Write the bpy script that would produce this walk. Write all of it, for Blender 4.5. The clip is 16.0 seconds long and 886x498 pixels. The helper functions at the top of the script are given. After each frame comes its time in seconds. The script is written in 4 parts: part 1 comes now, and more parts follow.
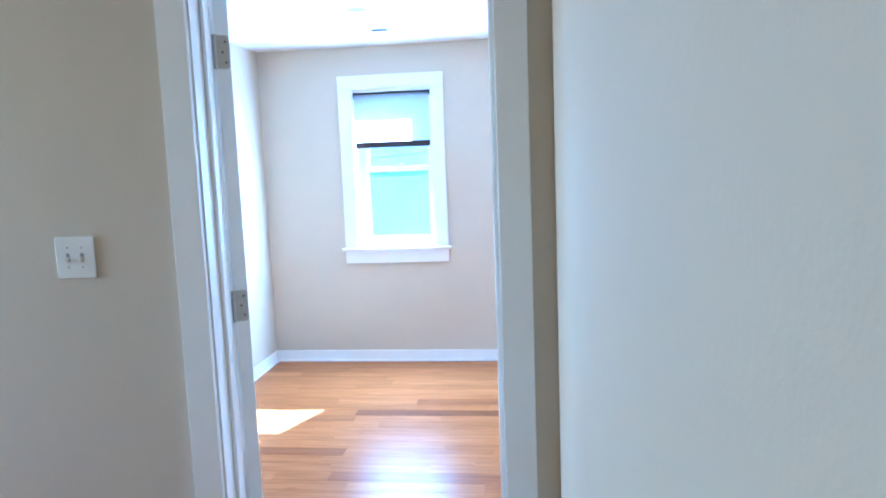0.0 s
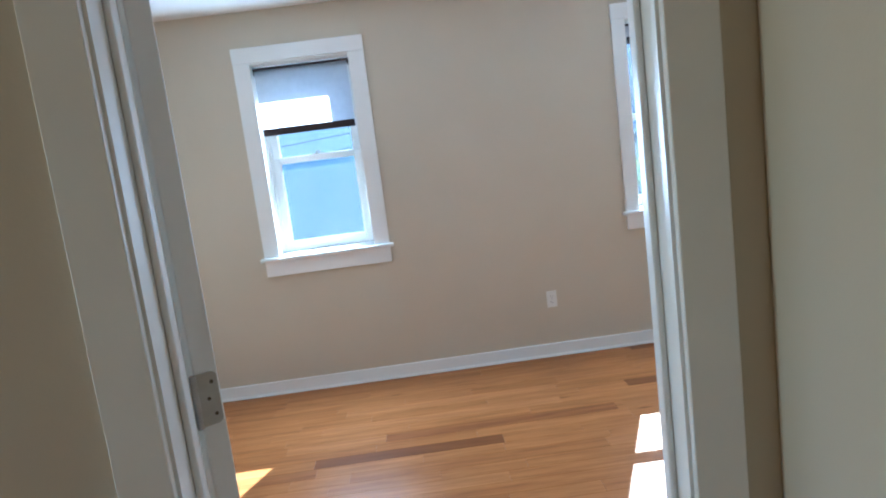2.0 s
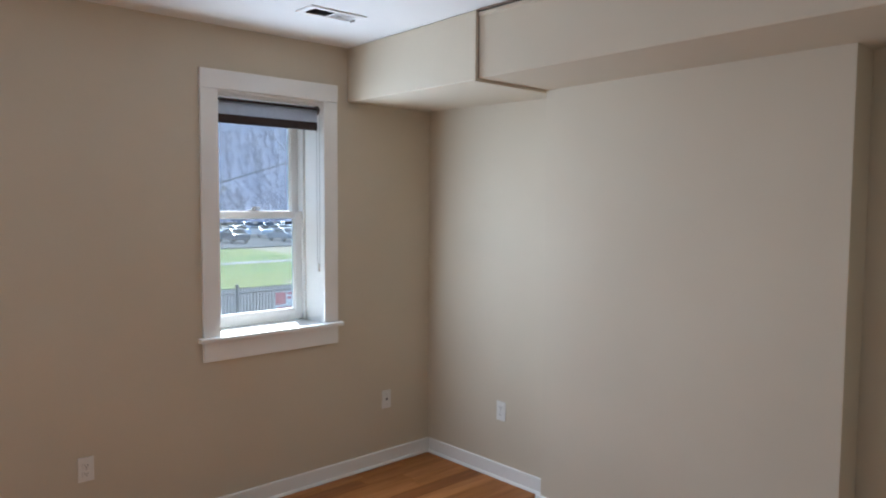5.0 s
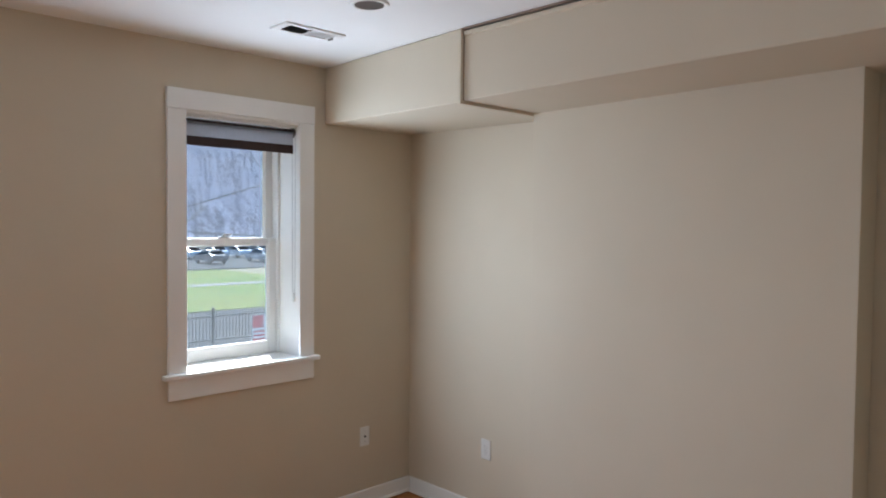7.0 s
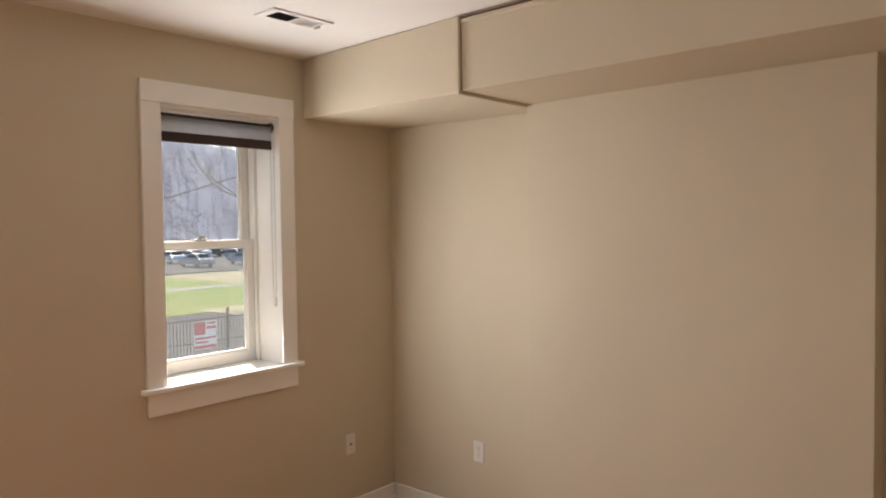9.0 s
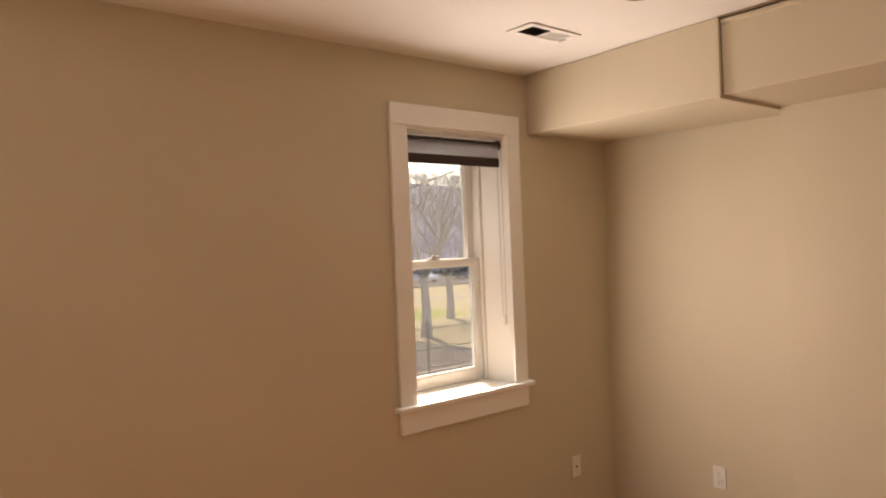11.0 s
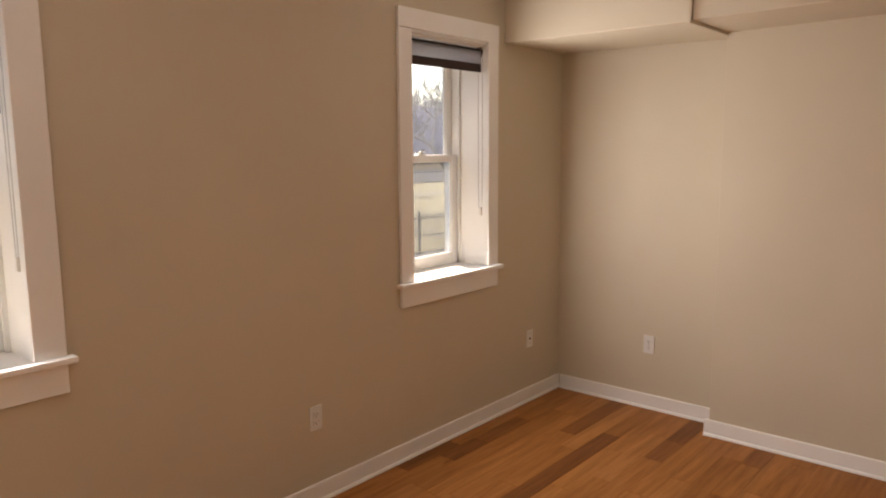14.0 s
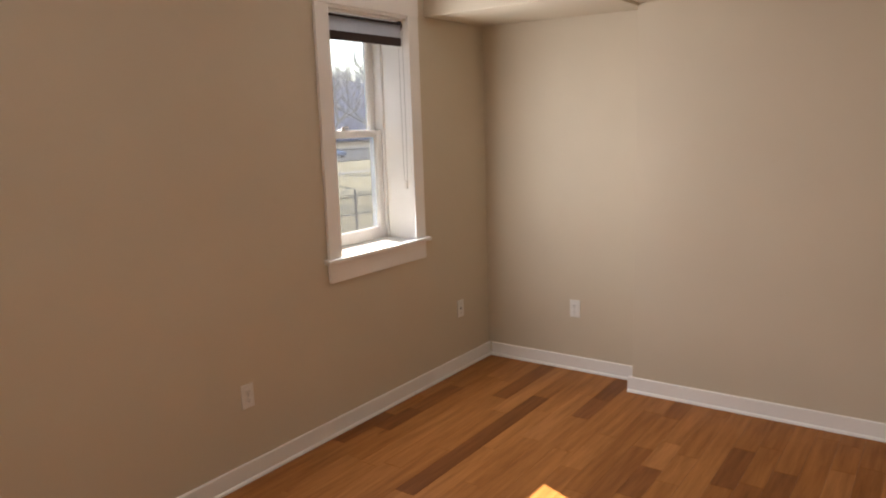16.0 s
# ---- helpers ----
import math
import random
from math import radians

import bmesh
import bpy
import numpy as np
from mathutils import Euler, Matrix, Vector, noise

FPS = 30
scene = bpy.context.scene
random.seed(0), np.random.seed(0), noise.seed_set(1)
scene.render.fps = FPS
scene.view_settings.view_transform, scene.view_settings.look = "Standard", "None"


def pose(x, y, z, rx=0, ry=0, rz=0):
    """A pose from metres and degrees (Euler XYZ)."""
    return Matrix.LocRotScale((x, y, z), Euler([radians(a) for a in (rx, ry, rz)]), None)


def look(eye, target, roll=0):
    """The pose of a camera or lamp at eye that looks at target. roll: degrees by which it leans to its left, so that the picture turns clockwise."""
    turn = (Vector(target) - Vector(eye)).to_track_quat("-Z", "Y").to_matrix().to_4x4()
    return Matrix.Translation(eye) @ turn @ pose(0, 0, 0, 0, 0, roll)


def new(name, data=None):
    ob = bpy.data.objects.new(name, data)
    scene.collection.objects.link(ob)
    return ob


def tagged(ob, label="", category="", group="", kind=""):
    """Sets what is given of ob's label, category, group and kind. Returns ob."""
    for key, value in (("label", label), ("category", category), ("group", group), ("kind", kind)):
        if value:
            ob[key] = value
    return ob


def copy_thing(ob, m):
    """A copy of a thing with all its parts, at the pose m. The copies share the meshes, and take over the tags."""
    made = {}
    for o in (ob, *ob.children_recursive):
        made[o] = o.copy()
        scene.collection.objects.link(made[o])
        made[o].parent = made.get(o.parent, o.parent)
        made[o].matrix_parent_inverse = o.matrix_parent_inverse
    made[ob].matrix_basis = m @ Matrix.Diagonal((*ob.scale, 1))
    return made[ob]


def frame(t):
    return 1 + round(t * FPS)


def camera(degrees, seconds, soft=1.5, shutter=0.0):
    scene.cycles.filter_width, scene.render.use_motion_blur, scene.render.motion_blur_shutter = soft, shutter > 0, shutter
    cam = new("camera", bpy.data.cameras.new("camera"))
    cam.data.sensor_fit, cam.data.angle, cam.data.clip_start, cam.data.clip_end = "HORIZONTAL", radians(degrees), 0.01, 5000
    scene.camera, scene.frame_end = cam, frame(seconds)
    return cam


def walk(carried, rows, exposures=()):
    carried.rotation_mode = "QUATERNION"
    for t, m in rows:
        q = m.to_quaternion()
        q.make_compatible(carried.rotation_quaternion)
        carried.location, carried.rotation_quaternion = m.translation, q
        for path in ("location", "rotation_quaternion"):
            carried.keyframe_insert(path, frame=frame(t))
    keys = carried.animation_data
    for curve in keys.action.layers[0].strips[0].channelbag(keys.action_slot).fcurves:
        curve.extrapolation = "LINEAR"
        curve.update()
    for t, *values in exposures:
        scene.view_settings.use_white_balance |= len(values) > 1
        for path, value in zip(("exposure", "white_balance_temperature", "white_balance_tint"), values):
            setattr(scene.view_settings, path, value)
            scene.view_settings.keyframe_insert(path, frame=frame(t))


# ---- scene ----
cam = camera(63.7, 16.0, 2.0)
EXPOSURES = [
    (0.0, 4.4, 3600, -2), (0.4, 3.97, 4050, -2), (1.0, 3.65, 4250, -4), (1.7, 3.35, 4350, -4), (2.5, 2.95, 4350, -5), (3.5, 2.62, 5200, 1), (5.2, 2.43, 5250, 4),
    (7.3, 2.42, 5450, 5), (8.2, 2.42, 5700, 6), (10.3, 2.33, 9200, 21), (12.0, 2.36, 8900, 21), (13.4, 2.36, 7600, 17), (15.3, 2.36, 7900, 22), (16.0, 2.38, 6900, 14),
]
PATH = [
    (0, (0.314, 0.025, 1.624), (0.059, 1.993, 1.377), -2.2),
    (0.5, (0.117, 0.092, 1.642), (-0.127, 2.056, 1.354), -4.8),
    (1, (0.004, 0.283, 1.643), (-0.238, 2.245, 1.338), -7.9),
    (1.5, (-0.086, 0.582, 1.632), (-0.218, 2.554, 1.325), -8.6),
    (2, (-0.208, 0.882, 1.613), (-0.129, 2.856, 1.298), -7.2),
    (2.5, (-0.265, 1.136, 1.618), (-0.006, 3.094, 1.306), -5.5),
    (3, (-0.245, 1.453, 1.572), (0.154, 3.394, 1.305), -4.5),
    (3.5, (-0.222, 1.743, 1.545), (0.422, 3.618, 1.283), -3.7),
    (4, (-0.27, 2.033, 1.572), (0.79, 3.705, 1.294), -2.6),
    (4.5, (-0.266, 2.139, 1.604), (1.027, 3.647, 1.375), -1.1),
    (5, (-0.283, 2.168, 1.641), (1.068, 3.637, 1.512), 0.3),
    (5.2, (-0.27, 2.16, 1.655), (1.074, 3.638, 1.552), 0.7),
    (7.3, (-0.153, 2.371, 1.675), (1.264, 3.781, 1.61), 0.5),
    (7.5, (-0.157, 2.402, 1.67), (1.289, 3.782, 1.594), 0.5),
    (8, (-0.159, 2.444, 1.659), (1.353, 3.749, 1.571), 0.4),
    (8.2, (-0.185, 2.463, 1.664), (1.354, 3.737, 1.579), 0.3),
    (10.3, (-0.391, 2.918, 1.649), (1.0, 4.354, 1.632), -2.5),
    (10.5, (-0.472, 2.955, 1.657), (0.895, 4.415, 1.644), -2.3),
    (11, (-0.616, 3.069, 1.655), (0.668, 4.602, 1.648), -2.3),
    (11.5, (-0.718, 3.193, 1.635), (0.429, 4.831, 1.618), -2.4),
    (12, (-0.872, 3.335, 1.656), (0.231, 5.002, 1.603), -2.5),
    (12.5, (-1.047, 3.402, 1.643), (0.226, 4.939, 1.513), -1.8),
    (13, (-1.165, 3.404, 1.626), (0.305, 4.744, 1.418), -1.5),
    (13.5, (-1.213, 3.292, 1.635), (0.329, 4.542, 1.39), -0.9),
    (14, (-1.308, 3.162, 1.627), (0.196, 4.451, 1.347), -0.4),
    (14.5, (-1.296, 3.095, 1.613), (0.187, 4.397, 1.291), -0.2),
    (15, (-1.303, 3.094, 1.626), (0.205, 4.361, 1.278), -0.4),
    (15.5, (-1.291, 3.06, 1.625), (0.257, 4.276, 1.274), -1.1),
    (16, (-1.31, 3.074, 1.617), (0.288, 4.224, 1.268), -1.9),
]
walk(cam, [(t, look(eye, target, roll)) for t, eye, target, roll in PATH], EXPOSURES)

# ---- light ----
SUN_DIR = Vector((0.40, 1.0, 0.83)).normalized()
world = bpy.data.worlds.new("sky")
scene.world = world
world.use_nodes = True
wn = world.node_tree.nodes
sky = wn.new("ShaderNodeTexSky")
sky.sky_type = "NISHITA"
sky.sun_disc = False
sky.sun_elevation = radians(37.6)
sky.sun_rotation = radians(21.8)
wn["Background"].inputs["Strength"].default_value = 0.15
world.node_tree.links.new(sky.outputs[0], wn["Background"].inputs["Color"])

sun = new("sun", bpy.data.lights.new("sun", "SUN"))
sun.data.energy, sun.data.angle, sun.data.color = 4.8, radians(0.5), (1.0, 0.92, 0.80)
sun.matrix_world = look(SUN_DIR * 30, (0, 0, 0))

WIN_X = (-0.787, 1.663)


def area(name, eye, target, w, h, watts, color, spread=180):
    ob = new(name, bpy.data.lights.new(name, "AREA"))
    ob.data.shape, ob.data.size, ob.data.size_y = "RECTANGLE", w, h
    ob.data.energy, ob.data.color, ob.data.spread = watts, color, radians(spread)
    ob.matrix_world = look(eye, target)
    return ob


# sky light in the two window openings, below the shades
for wx, z0, z1, watts in ((WIN_X[0], 0.99, 1.73, 5.2), (WIN_X[1], 0.99, 2.03, 3.9)):
    zm = (z0 + z1) / 2
    area("window_sky_light", (wx, 5.612, zm), (wx, 4.612, zm - 0.06), 0.60, z1 - z0, watts, (0.88, 0.92, 1.0), 180)
# added lamp: fills the hall from an unseen opening in its west end
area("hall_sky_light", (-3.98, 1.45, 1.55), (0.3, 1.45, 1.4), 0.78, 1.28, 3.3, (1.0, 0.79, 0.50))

# ---- materials ----
def material(name, rough=0.5, metal=0.0):
    m = bpy.data.materials.new(name)
    m.use_nodes = True
    b = m.node_tree.nodes["Principled BSDF"]
    b.inputs["Roughness"].default_value, b.inputs["Metallic"].default_value = rough, metal
    return m, m.node_tree.nodes, m.node_tree.links, b


def noise_tex(n, l, scale, detail=3.0, coords=None, rough=0.5):
    t = n.new("ShaderNodeTexNoise")
    t.inputs["Scale"].default_value, t.inputs["Detail"].default_value, t.inputs["Roughness"].default_value = scale, detail, rough
    if coords is not None:
        l.new(coords, t.inputs["Vector"])
    return t.outputs["Fac"]


def ramp(n, l, fac, a, b, lo=0.3, hi=0.7):
    r = n.new("ShaderNodeValToRGB")
    r.color_ramp.elements[0].position, r.color_ramp.elements[1].position = lo, hi
    r.color_ramp.elements[0].color, r.color_ramp.elements[1].color = (*a, 1), (*b, 1)
    l.new(fac, r.inputs["Fac"])
    return r.outputs["Color"]


def bump(n, l, b, fac, strength, distance):
    k = n.new("ShaderNodeBump")
    k.inputs["Strength"].default_value, k.inputs["Distance"].default_value = strength, distance
    l.new(fac, k.inputs["Height"])
    l.new(k.outputs["Normal"], b.inputs["Normal"])


def paint(name, a, b_col, rough, grain=140.0, relief=0.25, cloud=1.6):
    """Rolled or brushed paint: slow tone drift, fine stipple."""
    m, n, l, b = material(name, rough)
    co = n.new("ShaderNodeTexCoord").outputs["Object"]
    b.inputs["Specular IOR Level"].default_value = 0.06 if rough > 0.8 else 0.25
    big = noise_tex(n, l, cloud, 3, co)
    l.new(ramp(n, l, big, a, b_col), b.inputs["Base Color"])
    bump(n, l, b, noise_tex(n, l, grain, 4, co, 0.6), relief, 0.0012)
    return m


def plain(name, col, rough=0.5, metal=0.0, vary=0.12, scale=6.0, relief=0.1, grain=60.0):
    m, n, l, b = material(name, rough, metal)
    co = n.new("ShaderNodeTexCoord").outputs["Object"]
    lo, hi = [c * (1 - vary) for c in col], [min(1, c * (1 + vary)) for c in col]
    l.new(ramp(n, l, noise_tex(n, l, scale, 4, co), lo, hi), b.inputs["Base Color"])
    bump(n, l, b, noise_tex(n, l, grain, 3, co), relief, 0.002)
    return m


WALL = paint("wall_paint", (0.598, 0.528, 0.410), (0.628, 0.556, 0.434), 0.92)
CEIL = paint("ceiling_paint", (0.82, 0.80, 0.77), (0.86, 0.84, 0.81), 0.75)
TRIM = paint("trim_paint", (0.85, 0.84, 0.81), (0.89, 0.88, 0.85), 0.32, 60.0, 0.10, 3.0)
VINYL = plain("white_vinyl", (0.80, 0.80, 0.79), 0.35, 0, 0.03, 4.0, 0.03)
PLATE = plain("plate_plastic", (0.78, 0.77, 0.73), 0.3, 0, 0.03, 8.0, 0.02)
SLOT = plain("dark_slot", (0.02, 0.018, 0.016), 0.5)
RECESS = plain("toggle_recess", (0.30, 0.29, 0.27), 0.5)
# brown for the strips that draw the shadow lines at the soffit
GAP_SHADE = plain("gap_shade", (0.26, 0.19, 0.14), 0.8)
NICKEL = plain("satin_nickel", (0.45, 0.43, 0.40), 0.34, 1.0, 0.10, 20.0, 0.05)
ROLL = plain("brown_roller_cloth", (0.035, 0.020, 0.018), 0.8, 0, 0.15, 40.0, 0.3, 400.0)
DARK_MET = plain("dark_bracket_metal", (0.10, 0.08, 0.07), 0.4, 0.6)
CHAIN = plain("bead_chain_steel", (0.55, 0.54, 0.52), 0.35, 0.8)
VENT_DARK = plain("vent_dark", (0.045, 0.042, 0.04), 0.7)
BULB = plain("frosted_lamp_lens", (0.75, 0.74, 0.70), 0.4, 0, 0.03)


def shade_cloth():
    m, n, l, b = material("shade_cloth", 0.85)
    co = n.new("ShaderNodeTexCoord").outputs["Object"]
    w = n.new("ShaderNodeTexWave")
    w.inputs["Scale"].default_value, w.inputs["Distortion"].default_value = 180.0, 1.0
    l.new(co, w.inputs["Vector"])
    col = ramp(n, l, noise_tex(n, l, 60.0, 3, co), (0.20, 0.17, 0.165), (0.26, 0.225, 0.215))
    l.new(col, b.inputs["Base Color"])
    bump(n, l, b, w.outputs["Fac"], 0.2, 0.0005)
    tr = n.new("ShaderNodeBsdfTranslucent")
    l.new(ramp(n, l, noise_tex(n, l, 25.0, 3, co), (0.76, 0.75, 0.78), (0.82, 0.81, 0.84)), tr.inputs["Color"])
    mix = n.new("ShaderNodeMixShader")
    mix.inputs[0].default_value = 0.85
    l.new(b.outputs[0], mix.inputs[1])
    l.new(tr.outputs[0], mix.inputs[2])
    # open weave: a little of the view shows through
    gap = n.new("ShaderNodeBsdfTransparent")
    weave = n.new("ShaderNodeMixShader")
    weave.inputs[0].default_value = 0.16
    l.new(mix.outputs[0], weave.inputs[1])
    l.new(gap.outputs[0], weave.inputs[2])
    l.new(weave.outputs[0], n["Material Output"].inputs["Surface"])
    return m


def pane_glass():
    m, n, l, b = material("pane_glass", 0.02)
    t = n.new("ShaderNodeBsdfTransparent")
    t.inputs["Color"].default_value = (0.54, 0.56, 0.57, 1)
    g = n.new("ShaderNodeBsdfGlossy")
    g.inputs["Roughness"].default_value = 0.02
    f = n.new("ShaderNodeLayerWeight")
    f.inputs["Blend"].default_value = 0.5
    power = n.new("ShaderNodeMath")
    power.operation = "POWER"
    power.inputs[1].default_value = 4.0
    l.new(f.outputs["Facing"], power.inputs[0])
    gain = n.new("ShaderNodeMath")
    gain.operation = "MULTIPLY_ADD"
    gain.inputs[1].default_value, gain.inputs[2].default_value = 0.5, 0.02
    l.new(power.outputs[0], gain.inputs[0])
    mix = n.new("ShaderNodeMixShader")
    l.new(gain.outputs[0], mix.inputs[0])
    # thin translucent film that puts a veil of hazy glare into the panes
    veil = n.new("ShaderNodeBsdfTranslucent")
    co = n.new("ShaderNodeTexCoord").outputs["Object"]
    l.new(ramp(n, l, noise_tex(n, l, 5.0, 4, co), (0.70, 0.76, 0.84), (0.90, 0.92, 0.95)), veil.inputs["Color"])
    film = n.new("ShaderNodeMixShader")
    film.inputs[0].default_value = 0.02
    l.new(t.outputs[0], film.inputs[1])
    l.new(veil.outputs[0], film.inputs[2])
    l.new(film.outputs[0], mix.inputs[1])
    l.new(g.outputs[0], mix.inputs[2])
    l.new(mix.outputs[0], n["Material Output"].inputs["Surface"])
    return m


def wood(name, tones, rough, along=0, per_object=True, ring=1.0):
    """Boards with long grain; the tone goes from piece to piece."""
    m, n, l, b = material(name, rough)
    b.inputs["Coat Weight"].default_value, b.inputs["Coat Roughness"].default_value = 0.015, 0.14
    b.inputs["Specular IOR Level"].default_value = 0.06
    co = n.new("ShaderNodeTexCoord").outputs["Object"]
    info = n.new("ShaderNodeObjectInfo")
    shift = n.new("ShaderNodeVectorMath")
    shift.operation = "MULTIPLY_ADD"
    shift.inputs[1].default_value = (1, 1, 1)
    comb = n.new("ShaderNodeCombineXYZ")
    mul = n.new("ShaderNodeMath")
    mul.operation = "MULTIPLY"
    mul.inputs[1].default_value = 37.0
    l.new(info.outputs["Random"], mul.inputs[0])
    for k in range(3):
        l.new(mul.outputs[0], comb.inputs[k])
    l.new(co, shift.inputs[0])
    l.new(comb.outputs[0], shift.inputs[2])
    mp = n.new("ShaderNodeMapping")
    s = [14.0 * ring, 14.0 * ring, 14.0 * ring]
    s[along] = 1.1 * ring
    mp.inputs["Scale"].default_value = s
    l.new(shift.outputs[0], mp.inputs["Vector"])
    grain = noise_tex(n, l, 2.2, 6, mp.outputs[0], 0.62)
    mp2 = n.new("ShaderNodeMapping")
    s2 = [90.0, 90.0, 90.0]
    s2[along] = 4.0
    mp2.inputs["Scale"].default_value = s2
    l.new(shift.outputs[0], mp2.inputs["Vector"])
    pores = noise_tex(n, l, 3.0, 3, mp2.outputs[0], 0.7)
    tone = n.new("ShaderNodeValToRGB")
    els = tone.color_ramp.elements
    while len(els) < len(tones):
        els.new(0.5)
    for k, c in enumerate(tones):
        els[k].position = (0.0, 0.07, 0.13)[k] if k < 3 and len(tones) > 3 else 0.13 + 0.87 * (k - 2) / (len(tones) - 3) if len(tones) > 3 else k
        els[k].color = (*c, 1)
    l.new(info.outputs["Random"], tone.inputs["Fac"])
    mixa = n.new("ShaderNodeMix")
    mixa.data_type, mixa.blend_type = "RGBA", "MULTIPLY"
    mixa.inputs["Factor"].default_value = 1.0
    l.new(tone.outputs["Color"], mixa.inputs["A"])
    l.new(ramp(n, l, grain, (0.68, 0.62, 0.56), (1.14, 1.11, 1.06), 0.28, 0.66), mixa.inputs["B"])
    mixb = n.new("ShaderNodeMix")
    mixb.data_type, mixb.blend_type = "RGBA", "MULTIPLY"
    mixb.inputs["Factor"].default_value = 0.32
    l.new(mixa.outputs["Result"], mixb.inputs["A"])
    l.new(ramp(n, l, pores, (0.55, 0.48, 0.42), (1, 1, 1), 0.30, 0.46), mixb.inputs["B"])
    # scattered small knots
    mp3 = n.new("ShaderNodeMapping")
    s3 = [3.4, 3.4, 3.4]
    s3[along] = 1.0
    mp3.inputs["Scale"].default_value = s3
    l.new(shift.outputs[0], mp3.inputs["Vector"])
    vor = n.new("ShaderNodeTexVoronoi")
    vor.inputs["Scale"].default_value = 1.3
    l.new(mp3.outputs[0], vor.inputs["Vector"])
    mixc = n.new("ShaderNodeMix")
    mixc.data_type, mixc.blend_type = "RGBA", "MULTIPLY"
    mixc.inputs["Factor"].default_value = 0.8
    l.new(mixb.outputs["Result"], mixc.inputs["A"])
    l.new(ramp(n, l, vor.outputs["Distance"], (0.30, 0.22, 0.16), (1, 1, 1), 0.015, 0.075), mixc.inputs["B"])
    l.new(mixc.outputs["Result"], b.inputs["Base Color"])
    bump(n, l, b, pores, 0.06, 0.0008)
    return m


CLOTH = shade_cloth()
GLASS = pane_glass()
OAK = wood("oak_boards", [(0.19, 0.075, 0.026), (0.25, 0.100, 0.034), (0.33, 0.138, 0.042), (0.37, 0.158, 0.050), (0.40, 0.174, 0.056), (0.35, 0.146, 0.044), (0.43, 0.192, 0.066)], 0.33)
NEWEL_OAK = wood("newel_oak", [(0.56, 0.28, 0.09), (0.60, 0.30, 0.10)], 0.32, 2)
SUBFLOOR = plain("joint_dark", (0.13, 0.062, 0.026), 0.7)

# ---- building helpers ----
def box(bm, x0, x1, y0, y1, z0, z1, bevel=0.0, seg=1):
    m = Matrix.LocRotScale(((x0 + x1) / 2, (y0 + y1) / 2, (z0 + z1) / 2), None, (x1 - x0, y1 - y0, z1 - z0))
    vs = bmesh.ops.create_cube(bm, size=1.0, matrix=m)["verts"]
    if bevel:
        es = list({e for v in vs for e in v.link_edges})
        bmesh.ops.bevel(bm, geom=es, offset=bevel, segments=seg, profile=0.5, affect="EDGES")


def tube(bm, a, b, r0, r1=None, seg=12):
    a, b = Vector(a), Vector(b)
    m = Matrix.Translation((a + b) / 2) @ (b - a).to_track_quat("Z", "Y").to_matrix().to_4x4()
    bmesh.ops.create_cone(bm, cap_ends=True, segments=seg, radius1=r0, radius2=r0 if r1 is None else r1, depth=(b - a).length, matrix=m)


def lathe(bm, profile, cx=0.0, cy=0.0, seg=24, square=False):
    """Spins (radius, z) pairs round a vertical axis; square keeps four flat sides."""
    rings = []
    for r, z in profile:
        ring = []
        for k in range(4 if square else seg):
            a = 2 * math.pi * (k + 0.5) / (4 if square else seg)
            q = r * (math.sqrt(2) if square else 1)
            ring.append(bm.verts.new((cx + q * math.cos(a), cy + q * math.sin(a), z)))
        rings.append(ring)
    for a, b in zip(rings, rings[1:]):
        for k in range(len(a)):
            bm.faces.new((a[k], a[(k + 1) % len(a)], b[(k + 1) % len(a)], b[k]))
    bm.faces.new(rings[0][::-1])
    bm.faces.new(rings[-1])


def mesh_of(name, bm, mat, smooth=False):
    bmesh.ops.recalc_face_normals(bm, faces=bm.faces)
    me = bpy.data.meshes.new(name)
    bm.to_mesh(me)
    bm.free()
    me.materials.append(mat)
    if smooth:
        me.shade_smooth()
        me.set_sharp_from_angle(angle=radians(35))
    return me


def part(name, bm, mat, parent, label="", smooth=False):
    ob = new(name, mesh_of(name, bm, mat, smooth))
    ob.parent = parent
    if label:
        tagged(ob, label)
    return ob


def thing(name, label, category, at=(0, 0, 0), group="", kind=""):
    ob = new(name)
    ob.location = at
    ob.empty_display_size = 0.1
    return tagged(ob, label, category, group, kind)


def block(name, boxes, mat, label, category, bevel=0.0):
    bm = bmesh.new()
    for b in boxes:
        box(bm, *b, bevel)
    ob = new(name, mesh_of(name, bm, mat))
    return tagged(ob, label, category, kind="structure")


# ---- the setting ----
XL, XR, YN, YS = -1.855, 2.795, 5.65, 2.142
HALL_Y, OUT_Y = 2.015, 5.99
TOP, CEILZ = 2.75, 2.534
SILL, HEAD, HALF = 0.920, 2.214, 0.345
BREAST_X, BREAST_Y0, BREAST_Y1 = 2.612, 3.090, 4.540
DOOR_X0, DOOR_X1, DOOR_Z = -0.644, 0.211, 2.17
HALL_X = 0.374
HALL_W = -4.0
w1, w2 = WIN_X
block("wall_north", [
    (XL - 0.2, w1 - HALF, YN, OUT_Y, -3.0, TOP), (w1 + HALF, w2 - HALF, YN, OUT_Y, -3.0, TOP), (w2 + HALF, XR + 0.2, YN, OUT_Y, -3.0, TOP),
    (w1 - HALF, w1 + HALF, YN, OUT_Y, -3.0, SILL), (w2 - HALF, w2 + HALF, YN, OUT_Y, -3.0, SILL),
    (w1 - HALF, w1 + HALF, YN, OUT_Y, HEAD, TOP), (w2 - HALF, w2 + HALF, YN, OUT_Y, HEAD, TOP)], WALL, "greige painted wall pierced by two deep windows", "wall")
block("wall_east", [(XR, XR + 0.2, YS, YN, -0.2, TOP)], WALL, "greige painted side wall", "wall")
